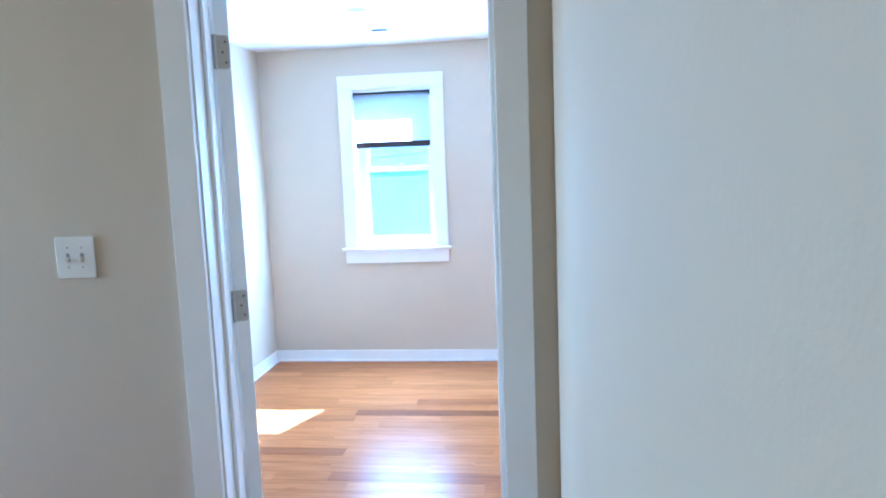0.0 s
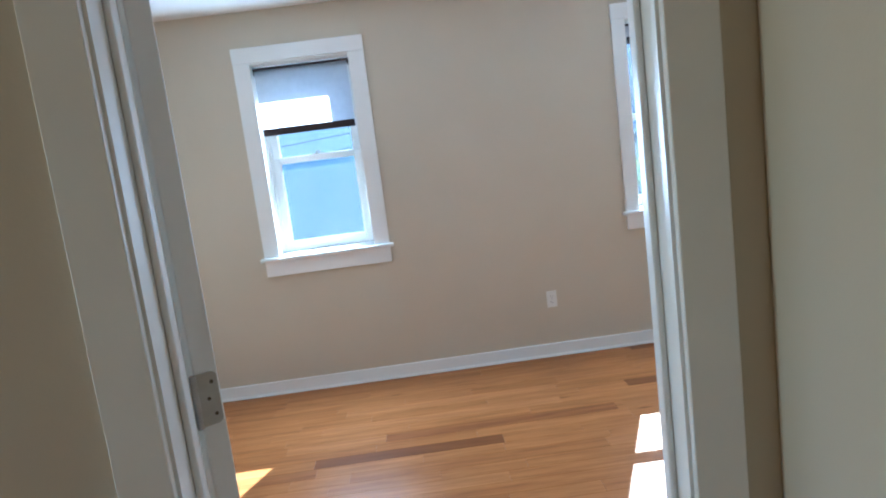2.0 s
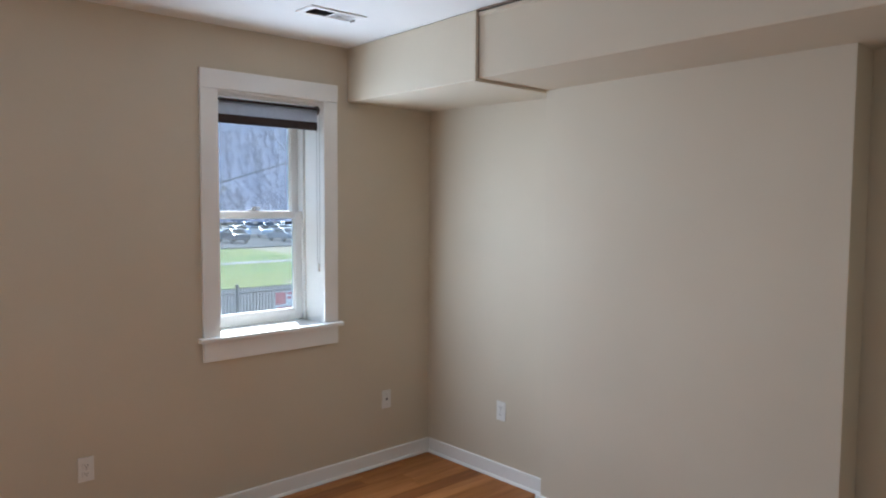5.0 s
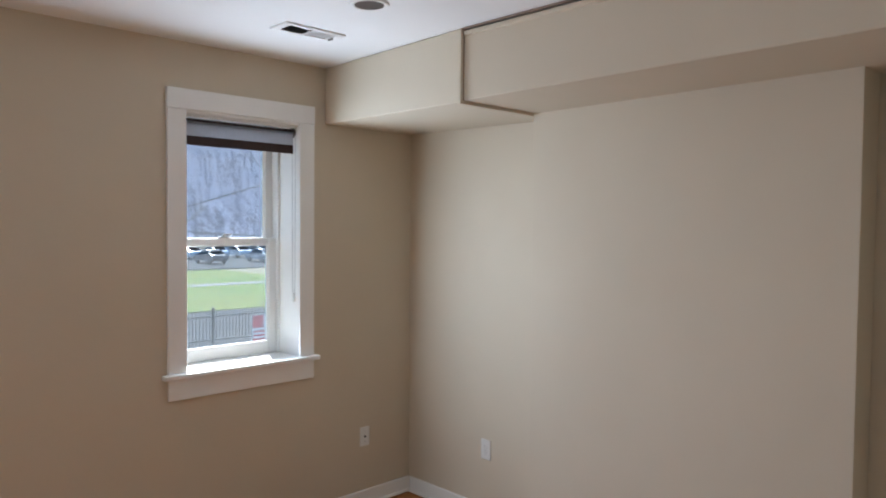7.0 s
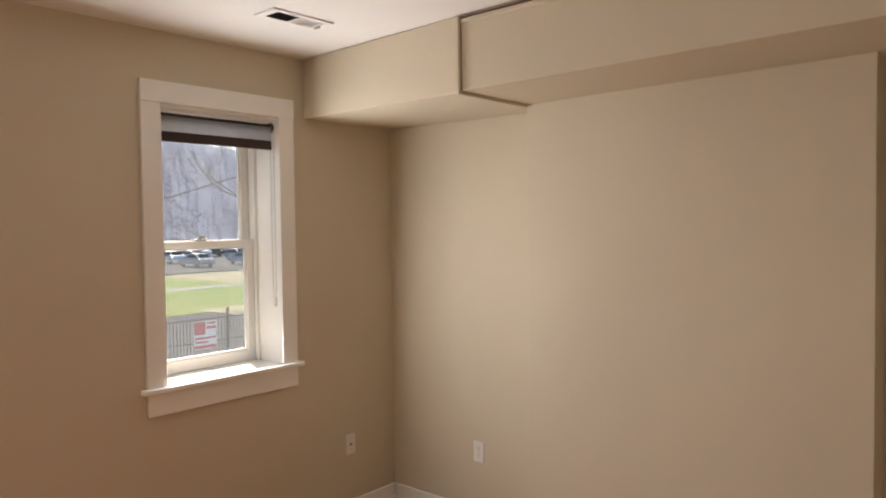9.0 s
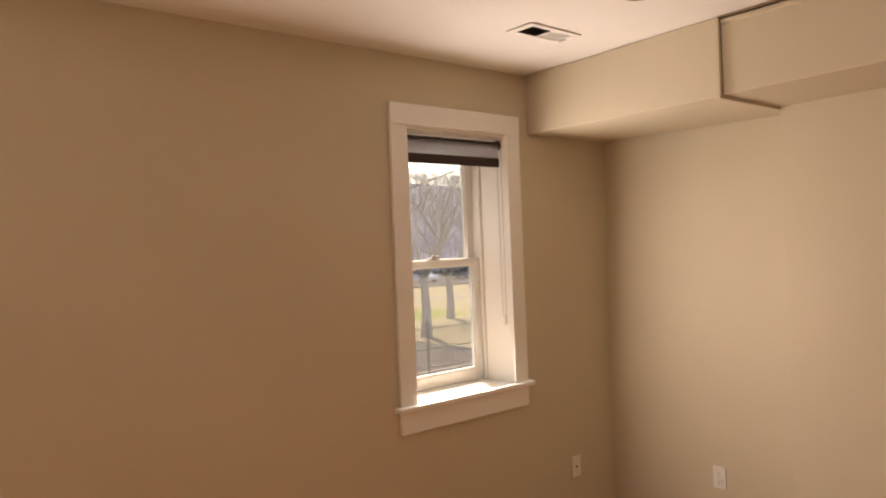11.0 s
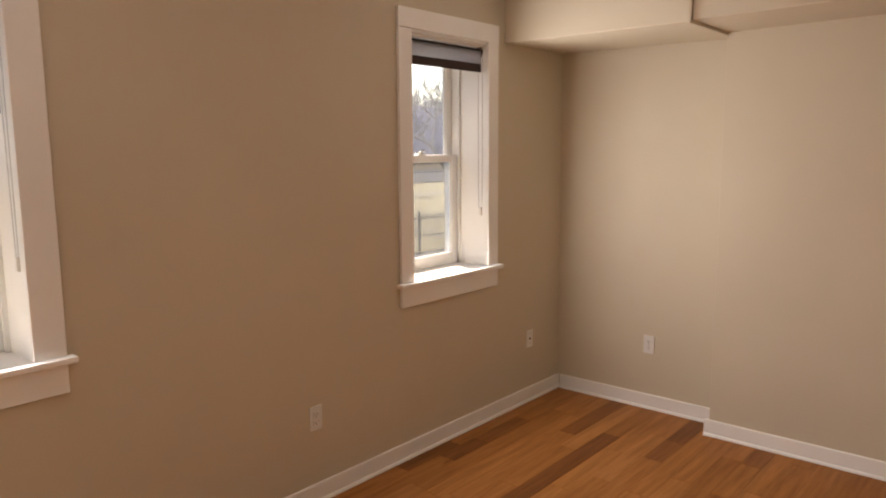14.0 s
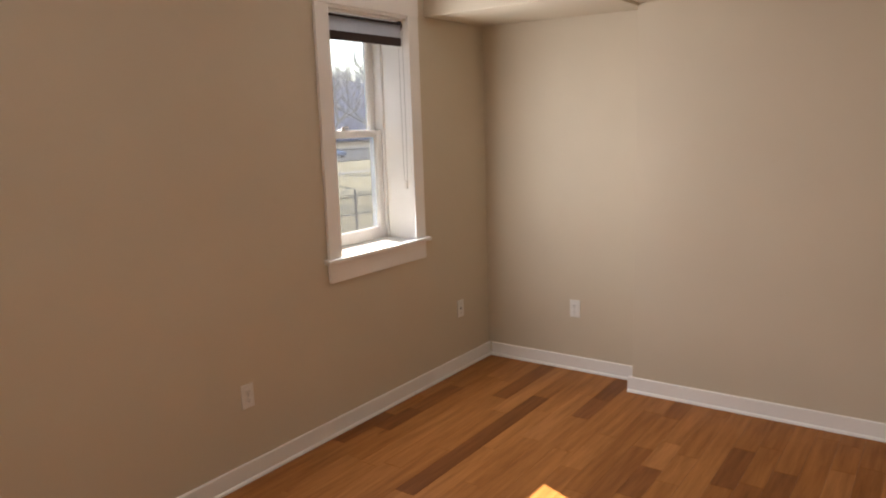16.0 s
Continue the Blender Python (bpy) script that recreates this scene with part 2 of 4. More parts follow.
block("wall_west", [(XL - 0.2, XL, YS, YN, -0.2, TOP)], WALL, "greige painted side wall", "wall")
block("wall_south", [(XL - 0.2, DOOR_X0 - 0.02, HALL_Y, YS, -0.2, TOP), (DOOR_X1 + 0.02, XR + 0.2, HALL_Y, YS, -0.2, TOP), (DOOR_X0 - 0.02, DOOR_X1 + 0.02, HALL_Y, YS, DOOR_Z + 0.02, TOP)], WALL, "greige painted wall with the doorway to the hall", "wall")
block("chimney_breast", [(BREAST_X, XR - 0.002, BREAST_Y0, BREAST_Y1, 0.0, CEILZ + 0.01)], WALL, "greige painted chimney breast standing out of the wall", "wall", 0.002)
block("ceiling", [(XL - 0.2, XR + 0.2, YS - 0.06, YN, CEILZ, TOP)], CEIL, "matt white painted ceiling", "ceiling")
# the stair hall
block("wall_hall_east", [(HALL_X, HALL_X + 0.15, -1.8, HALL_Y - 0.002, -0.2, TOP)], WALL, "greige painted wall of the stair hall", "wall")
block("wall_hall_south", [(HALL_W - 0.15, HALL_X + 0.15, -1.95, -1.8, -0.2, TOP)], WALL, "greige painted wall of the stair hall", "wall")
# out of view; the opening is added to let the hall lamp in
block("wall_hall_west", [(HALL_W - 0.15, HALL_W, -1.8, 1.05, -0.2, TOP), (HALL_W - 0.15, HALL_W, 1.85, HALL_Y, -0.2, TOP), (HALL_W - 0.15, HALL_W, 1.05, 1.85, -0.2, 0.9), (HALL_W - 0.15, HALL_W, 1.05, 1.85, 2.2, TOP)], WALL, "greige painted wall of the stair hall with an added light opening", "wall")
block("wall_hall_north", [(HALL_W - 0.15, XL - 0.2, HALL_Y, YS, -0.2, TOP)], WALL, "greige painted end wall of the stair hall", "wall")
block("ceiling_hall", [(HALL_W - 0.15, HALL_X + 0.15, -1.95, YS - 0.06, CEILZ, TOP)], CEIL, "matt white painted hall ceiling", "ceiling")
# boxed duct along the east wall, in two lengths
SOF_Y, SOF_X, SOF_Z = 4.542, 2.092, 2.207


def skew_box(name, xa, xb, y0, y1, z0a, z0b, z1):
    """Boxed-in duct whose face runs from xa at y0 to xb at y1, its underside from z0a to z0b."""
    bm = bmesh.new()
    a = [bm.verts.new(v) for v in ((xa, y0, z0a), (XR - 0.003, y0, z0a), (XR - 0.003, y0, z1), (xa, y0, z1))]
    b = [bm.verts.new(v) for v in ((xb, y1, z0b), (XR - 0.003, y1, z0b), (XR - 0.003, y1, z1), (xb, y1, z1))]
    for k in range(4):
        bm.faces.new((a[k], a[(k + 1) % 4], b[(k + 1) % 4], b[k]))
    bm.faces.new(a[::-1]); bm.faces.new(b)
    bmesh.ops.recalc_face_normals(bm, faces=bm.faces[:])
    bmesh.ops.bevel(bm, geom=bm.edges[:], offset=0.005, segments=2, affect="EDGES", profile=0.5)
    return tagged(new(name, mesh_of(name, bm, WALL)), "boxed-in soffit painted like the wall", "soffit", kind="structure")


skew_box("soffit_1", SOF_X + 0.004, 2.152, SOF_Y, YN - 0.002, SOF_Z + 0.004, 2.224, CEILZ - 0.002)
skew_box("soffit_2", 2.130, SOF_X + 0.016, YS + 0.002, SOF_Y, 2.240, SOF_Z + 0.012, CEILZ - 0.014)
bead = thing("soffit_bead", "pale corner strip round the end of the soffit", "trim", (SOF_X, SOF_Y, SOF_Z), kind="structure")
BEAD_TOP = CEILZ - SOF_Z
bm = bmesh.new(); box(bm, -0.003, 0.02, -0.012, 0.006, -0.003, BEAD_TOP - 0.003, 0.002); part("upright_strip", bm, WALL, bead)
bm = bmesh.new(); box(bm, 0.0201, 0.512, -0.012, 0.006, -0.003, 0.018, 0.002); part("bottom_strip", bm, WALL, bead)
# dark sheet painted as the shadow line in the soffit's step
bm = bmesh.new(); box(bm, 0.010, 0.5125, -0.0150, -0.0125, 0.012, BEAD_TOP - 0.01, 0.0); part("shadow_gap", bm, GAP_SHADE, bead)
bm = bmesh.new(); box(bm, 0.008, 0.03, -2.36, -0.0155, BEAD_TOP - 0.035, BEAD_TOP - 0.014, 0.003); part("ceiling_strip", bm, WALL, bead)
# dark strip painted as the shadow line under the ceiling
bm = bmesh.new(); box(bm, -0.002, 0.02, -2.36, -0.0155, BEAD_TOP - 0.008, BEAD_TOP - 0.0025, 0.0); part("gap", bm, GAP_SHADE, bead)


def board_run(name, a, b, inward, h=0.092):
    """Baseboard with a shoe moulding from a to b; inward is the way into the room."""
    a, b, n = Vector((*a, 0)), Vector((*b, 0)), Vector((*inward, 0))
    prof = [(0, 0.001), (0.024, 0.001), (0.023, 0.008), (0.018, 0.014), (0.0125, 0.016), (0.012, h - 0.004), (0.008, h), (0, h)]
    bm = bmesh.new()
    rings = [[bm.verts.new(p + n * d + Vector((0, 0, z))) for d, z in prof] for p in (a, b)]
    for k in range(len(prof)):
        bm.faces.new((rings[0][k], rings[0][(k + 1) % len(prof)], rings[1][(k + 1) % len(prof)], rings[1][k]))
    bm.faces.new(rings[0]); bm.faces.new(rings[1][::-1])
    ob = new(name, mesh_of(name, bm, TRIM))
    return tagged(ob, "white painted baseboard with a shoe moulding", "baseboard", kind="structure")


board_run("baseboard_north", (XL + 0.001, YN - 0.001), (XR - 0.001, YN - 0.001), (0, -1))
board_run("baseboard_west", (XL + 0.001, YS + 0.001), (XL + 0.001, YN - 0.026), (1, 0))
board_run("baseboard_east", (XR - 0.001, BREAST_Y1 + 0.025), (XR - 0.001, YN - 0.026), (-1, 0))
board_run("baseboard_breast_side", (BREAST_X - 0.001, BREAST_Y1 + 0.001), (XR - 0.002, BREAST_Y1 + 0.001), (0, 1))
board_run("baseboard_breast", (BREAST_X - 0.001, BREAST_Y0 - 0.001), (BREAST_X - 0.001, BREAST_Y1 + 0.0245), (-1, 0))
board_run("baseboard_recess", (XR - 0.001, YS + 0.001), (XR - 0.001, BREAST_Y0 - 0.001), (-1, 0))
board_run("baseboard_south", (DOOR_X1 + 0.12, YS + 0.001), (XR - 0.026, YS + 0.001), (0, 1))

# ---- windows ----
def window(name, cx, wide):
    """Deep double-hung window; the origin lies at the stool's top in the wall's face."""
    w = thing(name, "white double-hung window with flat casing, stool and apron", "window", (cx, YN, 0.945), "windows of the bedroom", "structure")
    top = HEAD - 0.945
    bm = bmesh.new(); box(bm, -wide, -0.316, -0.02, -0.001, 0.001, top - 0.003, 0.002); part("side_casing", bm, TRIM, w)
    bm = bmesh.new(); box(bm, 0.316, wide, -0.02, -0.001, 0.001, top - 0.003, 0.002); part("side_casing", bm, TRIM, w)
    bm = bmesh.new(); box(bm, -wide - 0.002, wide + 0.002, -0.022, -0.001, top - 0.002, 2.309 - 0.945, 0.002); part("head_casing", bm, TRIM, w)
    bm = bmesh.new(); box(bm, -wide - 0.026, wide + 0.026, -0.045, -0.0005, -0.024, 0.0, 0.005, 2); box(bm, -0.344, 0.344, -0.0005, 0.30, -0.024, 0.0); part("stool", bm, TRIM, w)
    bm = bmesh.new(); box(bm, -wide, wide, -0.02, -0.001, -0.126, -0.025, 0.002); part("apron", bm, TRIM, w)
    for s in (-1, 1):
        bm = bmesh.new(); box(bm, *sorted((s * 0.318, s * 0.344)), 0.0, 0.185, 0.0, top); part("jamb_liner", bm, TRIM, w)
        bm = bmesh.new()
        box(bm, *sorted((s * 0.300, s * 0.344)), 0.1855, 0.20, 0.0, top, 0.002)
        box(bm, *sorted((s * 0.306, s * 0.344)), 0.2005, 0.30, 0.0, top, 0.002)
        part("track", bm, VINYL, w)
    bm = bmesh.new(); box(bm, -0.344, 0.344, 0.0, 0.185, top - 0.016, top); part("head_liner", bm, TRIM, w)
    bm = bmesh.new(); box(bm, -0.2995, 0.2995, 0.1855, 0.30, top - 0.018, top, 0.002); part("head_track", bm, VINYL, w)
    mid = 1.568 - 0.945
    for nm, z0, z1, y0, y1, bot, tp in (("lower_sash", 0.002, mid + 0.02, 0.203, 0.238, 0.062, 0.036), ("upper_sash", mid - 0.02, top - 0.018, 0.245, 0.28, 0.036, 0.030)):
        bm = bmesh.new()
        for s in (-1, 1):
            box(bm, *sorted((s * 0.257, s * 0.304)), y0, y1, z0, z1, 0.004, 1)
        box(bm, -0.257, 0.257, y0 + 0.001, y1 - 0.001, z0, z0 + bot, 0.003)
        box(bm, -0.257, 0.257, y0 + 0.001, y1 - 0.001, z1 - tp, z1, 0.003)
        sash = part(nm, bm, VINYL, w)
        bm = bmesh.new()
        for s in (-1, 1):
            box(bm, *sorted((s * 0.249, s * 0.258)), y0 + 0.008, y1 - 0.012, z0 + bot - 0.002, z1 - tp + 0.002)
        box(bm, -0.249, 0.249, y0 + 0.008, y1 - 0.012, z0 + bot - 0.002, z0 + bot + 0.006)
        box(bm, -0.249, 0.249, y0 + 0.008, y1 - 0.012, z1 - tp - 0.006, z1 - tp + 0.002)
        part("glazing_bead", bm, VINYL, sash)
        bm = bmesh.new(); box(bm, -0.254, 0.254, y0 + 0.019, y0 + 0.022, z0 + bot - 0.004, z1 - tp + 0.004)
        pane = part("pane", bm, GLASS, sash)
        pane.visible_shadow = False
    bm = bmesh.new()
    box(bm, -0.03, 0.03, 0.206, 0.236, mid + 0.0202, mid + 0.028, 0.002)
    tube(bm, (0, 0.222, mid + 0.026), (0, 0.222, mid + 0.04), 0.012, 0.01, 12)
    box(bm, -0.008, 0.036, 0.212, 0.222, mid + 0.036, mid + 0.044, 0.002)
    part("sash_lock", bm, NICKEL, w, "small metal sash lock")
    # outside sill and brick mould
    bm = bmesh.new(); box(bm, -0.344, 0.344, 0.301, 0.40, -0.05, -0.01, 0.004); part("outer_sill", bm, VINYL, w)
    return w


def roller_shade(cx, drop, label):
    """Roller shade inside the reveal; the origin lies at the head, at the cloth."""
    y0 = 0.045
    s = thing("roller_shade", label, "roller shade", (cx, YN + y0, HEAD - 0.016), "roller shades in the windows")
    bm = bmesh.new(); tube(bm, (-0.300, 0.0, -0.034), (0.300, 0.0, -0.034), 0.017, seg=24); part("roller_tube", bm, ROLL, s, "dark brown rolled cloth", True)
    bm = bmesh.new(); box(bm, -0.315, 0.315, -0.022, 0.03, -0.010, -0.001, 0.001); part("head_rail", bm, TRIM, s, "white head rail")
    zb = drop - (HEAD - 0.016)
    bm = bmesh.new(); box(bm, -0.300, 0.300, -0.0185, -0.0175, zb + 0.030, -0.034); part("cloth", bm, CLOTH, s, "screen cloth that lets daylight through")
    bm = bmesh.new(); box(bm, -0.300, 0.300, -0.0235, -0.0125, zb - 0.006, zb + 0.040, 0.004, 2); part("hem_bar", bm, ROLL, s, "dark brown hem bar")
    for k in (-1, 1):
        bm = bmesh.new()
        box(bm, *sorted((k * 0.3045, k * 0.3085)), -0.02, 0.02, -0.062, -0.0105, 0.0015)
        tube(bm, (k * 0.301, 0, -0.034), (k * 0.3045, 0, -0.034), 0.012)
        if k > 0:
            tube(bm, (0.3086, 0, -0.034), (0.318, 0, -0.034), 0.020, seg=20)
        part("bracket", bm, DARK_MET, s, "dark metal bracket")
    bm = bmesh.new()
    low = 1.275 - (HEAD - 0.016)
    for yy in (-0.019, 0.010):
        z = -0.05
        while z > low:
            bmesh.ops.create_icosphere(bm, subdivisions=1, radius=0.0026, matrix=Matrix.Translation((0.3145, yy + (0.0045 if yy < 0 else -0.0045) * (z / low) ** 6, z)))
            z -= 0.0066
    part("bead_chain", bm, CHAIN, s, "beaded pull chain")
    bm = bmesh.new(); box(bm, 0.307, 0.3245, -0.016, 0.006, low - 0.035, low + 0.012, 0.003); part("chain_guide", bm, PLATE, s, "clear plastic chain guide")
    return s


window("window_1", w1, 0.420)
window("window_2", w2, 0.409)
roller_shade(w1, 1.748, "screen roller shade drawn down a third of the window")
roller_shade(w2, 2.054, "screen roller shade rolled up near the top of the window")

# ---- doorway ----
def doorway():
    d = thing("door_1", "white painted door frame without its leaf", "door frame", ((DOOR_X0 + DOOR_X1) / 2, HALL_Y, 0), kind="structure")
    hw, t = (DOOR_X1 - DOOR_X0) / 2, YS - HALL_Y
    for s in (-1, 1):
        bm = bmesh.new(); box(bm, *sorted((s * hw, s * (hw + 0.019))), -0.001, t + 0.001, 0.001, DOOR_Z); jamb = part("jamb", bm, TRIM, d)
        bm = bmesh.new(); box(bm, *sorted((s * (hw - 0.013), s * (hw - 0.0002))), t - 0.068, t - 0.038, 0.001, DOOR_Z - 0.001, 0.004, 2); part("door_stop", bm, TRIM, jamb)
        for nm, y0, y1 in (("hall_casing", -0.019, -0.0015), ("room_casing", t + 0.0015, t + 0.019)):
            bm = bmesh.new(); box(bm, *sorted((s * (hw + 0.006), s * (hw + 0.096))), y0, y1, 0.001, DOOR_Z + 0.005, 0.002); part(nm, bm, TRIM, d)
    bm = bmesh.new(); box(bm, -hw - 0.019, hw + 0.019, -0.001, t + 0.001, DOOR_Z + 0.0005, DOOR_Z + 0.0195); part("head_jamb", bm, TRIM, d)
    for y0, y1 in ((-0.020, -0.0015), (t + 0.0015, t + 0.020)):
        bm = bmesh.new(); box(bm, -hw - 0.098, hw + 0.098, y0, y1, DOOR_Z + 0.0055, DOOR_Z + 0.1, 0.002); part("head_casing", bm, TRIM, d)
    bm = bmesh.new(); box(bm, hw - 0.0024, hw - 0.0002, t - 0.036, t - 0.008, 0.89, 0.96, 0.001); strike = part("strike_plate", bm, NICKEL, d, "satin nickel strike plate")
    bm = bmesh.new(); box(bm, hw - 0.0030, hw - 0.0025, t - 0.029, t - 0.016, 0.91, 0.94); part("latch_hole", bm, SLOT, strike)
    return d


doorway()


def door_leaf():
    """The leaf, swung wide open into the room; the origin lies at the hinge pin, the leaf goes along its own y."""
    d = thing("door", "white painted door standing wide open into the bedroom", "door", (DOOR_X0 + 0.004, YS + 0.012, 0))
    d.rotation_euler = (0, 0, radians(33))
    bm = bmesh.new()
    box(bm, 0.004, 0.048, 0.004, 0.84, 0.012, DOOR_Z - 0.006, 0.002)
    leaf = part("leaf", bm, TRIM, d)
    for z0, z1 in ((0.20, 0.92), (1.08, 2.02)):
        for x0 in (0.0008, 0.0482):
            bm = bmesh.new(); box(bm, x0, x0 + 0.003, 0.14, 0.70, z0, z1, 0.001); part("panel", bm, TRIM, leaf)
    for z in (0.38, 1.187, 1.978):
        bm = bmesh.new()
        outline = [(0.0065, -0.050), (0.0065, 0.050)]
        for cx, cz, a0 in ((0.034, 0.040, 90), (0.034, -0.040, 0)):
            outline += [(cx + 0.010 * math.cos(radians(a0 - 15 * k)), cz + 0.010 * math.sin(radians(a0 - 15 * k))) for k in range(7)]
        front = [bm.verts.new((px, 0.0016, z + pz)) for px, pz in outline]
        back = [bm.verts.new((px, 0.0038, z + pz)) for px, pz in outline]
        bm.faces.new(front); bm.faces.new(back[::-1])
        for k in range(len(outline)):
            bm.faces.new((front[k], back[k], back[(k + 1) % len(outline)], front[(k + 1) % len(outline)]))
        bmesh.ops.recalc_face_normals(bm, faces=bm.faces[:])
        hinge = part("hinge", bm, NICKEL, d, "satin nickel butt hinge")
        bm = bmesh.new()
        for k in range(5):
            tube(bm, (0.0, 0.0, z - 0.051 + k * 0.0206), (0.0, 0.0, z - 0.0312 + k * 0.0206), 0.0062, seg=14)
        part("knuckle", bm, NICKEL, hinge, smooth=True)
        for dz, dx in ((-0.031, 0.033), (0.0, 0.024), (0.031, 0.033)):
            bm = bmesh.new(); tube(bm, (dx, 0.0006, z + dz), (dx, 0.0016, z + dz), 0.0034, 0.0038, 10); part("screw", bm, DARK_MET, hinge)
    for x, k in ((-0.03, -1), (0.082, 1)):
        bm = bmesh.new()
        tube(bm, (0.026 + k * 0.0222, 0.77, 0.93), (x, 0.77, 0.93), 0.011, seg=16)
        bmesh.ops.create_uvsphere(bm, u_segments=20, v_segments=12, radius=0.028, matrix=Matrix.Translation((x, 0.77, 0.93)))
        part("knob", bm, NICKEL, d, "satin nickel knob", True)
    return d


door_leaf()

# ---- wall plates ----
def outlet(at, turn, label, kind_of="duplex"):
    """Wall plate in its own xz plane, facing -y."""
    o = thing("outlet" if kind_of == "duplex" else "cable_plate", label, "outlet" if kind_of == "duplex" else "wall plate", at)
    o.rotation_euler = (0, 0, turn)
    bm = bmesh.new(); box(bm, -0.035, 0.035, -0.0065, -0.0005, -0.0573, 0.0573, 0.0025, 2); part("cover_plate", bm, PLATE, o)
    if kind_of == "duplex":
        for z in (-0.0195, 0.0195):
            bm = bmesh.new(); box(bm, -0.017, 0.017, -0.0095, -0.0066, z - 0.0140, z + 0.0140, 0.002, 2); r = part("receptacle", bm, PLATE, o)
            for x, hh in ((-0.0065, 0.0042), (0.0065, 0.0036)):
                bm = bmesh.new(); box(bm, x - 0.0012, x + 0.0012, -0.0100, -0.0096, z + 0.002 - hh, z + 0.002 + hh); part("slot", bm, SLOT, r)
            bm = bmesh.new(); tube(bm, (0, -0.0100, z - 0.0085), (0, -0.0096, z - 0.0085), 0.0026, seg=10); part("slot", bm, SLOT, r)
        bm = bmesh.new(); tube(bm, (0, -0.0078, 0), (0, -0.0066, 0), 0.003, seg=10); part("screw", bm, NICKEL, o)
    else:
        bm = bmesh.new(); tube(bm, (0, -0.0082, 0), (0, -0.0066, 0), 0.0075, seg=16); sock = part("socket", bm, SLOT, o, "dark cable socket")
        for z in (-0.030, 0.030):
            bm = bmesh.new(); tube(bm, (0, -0.0078, z), (0, -0.0066, z), 0.003, seg=10); part("screw", bm, NICKEL, o)
    return o


outlet((0.686, YN, 0.406), 0, "white duplex outlet in a white cover plate")
outlet((2.440, YN, 0.412), 0, "white cable plate with one dark socket", "cable")
outlet((XR, 4.995, 0.410), -math.pi / 2, "white duplex outlet in a white cover plate")


def light_switch(at):
    o = thing("light_switch", "white double toggle switch plate on the hall wall", "light switch", at)
    bm = bmesh.new(); box(bm, -0.0635, 0.0635, -0.0065, -0.0005, -0.063, 0.063, 0.0025, 2); part("cover_plate", bm, PLATE, o)
    for x in (-0.023, 0.023):
        bm = bmesh.new(); box(bm, x - 0.0055, x + 0.0055, -0.0072, -0.0066, -0.0125, 0.0125); part("toggle_slot", bm, RECESS, o, "grey toggle recess")
        bm = bmesh.new(); box(bm, x - 0.0042, x + 0.0042, -0.020, -0.0073, -0.011, 0.002, 0.002); part("toggle", bm, PLATE, o)
        for z in (-0.030, 0.030):
            bm = bmesh.new(); tube(bm, (x, -0.0078, z), (x, -0.0066, z), 0.003, seg=10); part("screw", bm, NICKEL, o)
    return o


light_switch((-1.066, HALL_Y, 1.374))


def ceiling_vent(cx, cy, turn=0.0):
    v = thing("ceiling_vent", "white ceiling register with its louvres half shut", "ceiling vent", (cx, cy, CEILZ), "registers in the ceiling")
    v.rotation_euler = (0, 0, turn)
    bm = bmesh.new()
    for b in ((-0.155, 0.155, -0.07, -0.045), (-0.155, 0.155, 0.045, 0.07), (-0.155, -0.12, -0.0449, 0.0449), (0.12, 0.155, -0.0449, 0.0449), (-0.006, 0.006, -0.0449, 0.0449)):
        box(bm, b[0], b[1], b[2], b[3], -0.008, -0.0005, 0.0015)
    part("frame", bm, TRIM, v)
    bm = bmesh.new(); box(bm, -0.119, -0.0062, -0.0448, 0.0448, -0.003, -0.001); part("backing", bm, VENT_DARK, v, "dark duct behind the louvres")
    for k in range(9):
        for x0, x1, tilt in ((-0.118, -0.007, 0.6), (0.007, 0.119, 1.35)):
            bm = bmesh.new(); box(bm, x0, x1, -0.0045, 0.0045, -0.0005, 0.0005)
            sl = part("slat", bm, TRIM if x0 > 0 else VENT_DARK, v)
            sl.location, sl.rotation_euler = (0, -0.040 + k * 0.010, -0.0055), (tilt if x0 < 0 else 0.2, 0, 0)
    bm = bmesh.new(); box(bm, 0.125, 0.133, -0.005, 0.03, -0.016, -0.0085, 0.001); part("lever", bm, NICKEL, v)
    return v


ceiling_vent(1.656, 5.065)
ceiling_vent(-0.775, 4.98, math.pi)


def downlight(cx, cy):
    d = thing("recessed_downlight", "white recessed ceiling downlight, switched off", "downlight", (cx, cy, CEILZ), "downlights in the ceiling")
    bm = bmesh.new()
    prof = [(0.058, -0.0035), (0.060, -0.007), (0.066, -0.0085), (0.076, -0.006), (0.079, -0.0008), (0.058, -0.0008)]
    rings = [[bm.verts.new((r * math.cos(a), r * math.sin(a), z)) for a in [2 * math.pi * k / 36 for k in range(36)]] for r, z in prof]
    for a, b in zip(rings, rings[1:] + rings[:1]):
        for k in range(36):
            bm.faces.new((a[k], a[(k + 1) % 36], b[(k + 1) % 36], b[k]))
    part("trim_ring", bm, TRIM, d, smooth=True)
    bm = bmesh.new(); tube(bm, (0, 0, -0.0034), (0, 0, -0.0008), 0.0575, seg=36); part("lens", bm, BULB, d)
    bm = bmesh.new(); lathe(bm, [(0.0578, -0.0060), (0.0578, -0.0034), (0.048, -0.0034), (0.048, -0.0040)], seg=36); part("baffle", bm, DARK_MET, d, "grey stepped baffle")
    return d


downlight(1.60, 4.555)
downlight(-0.70, 4.30)

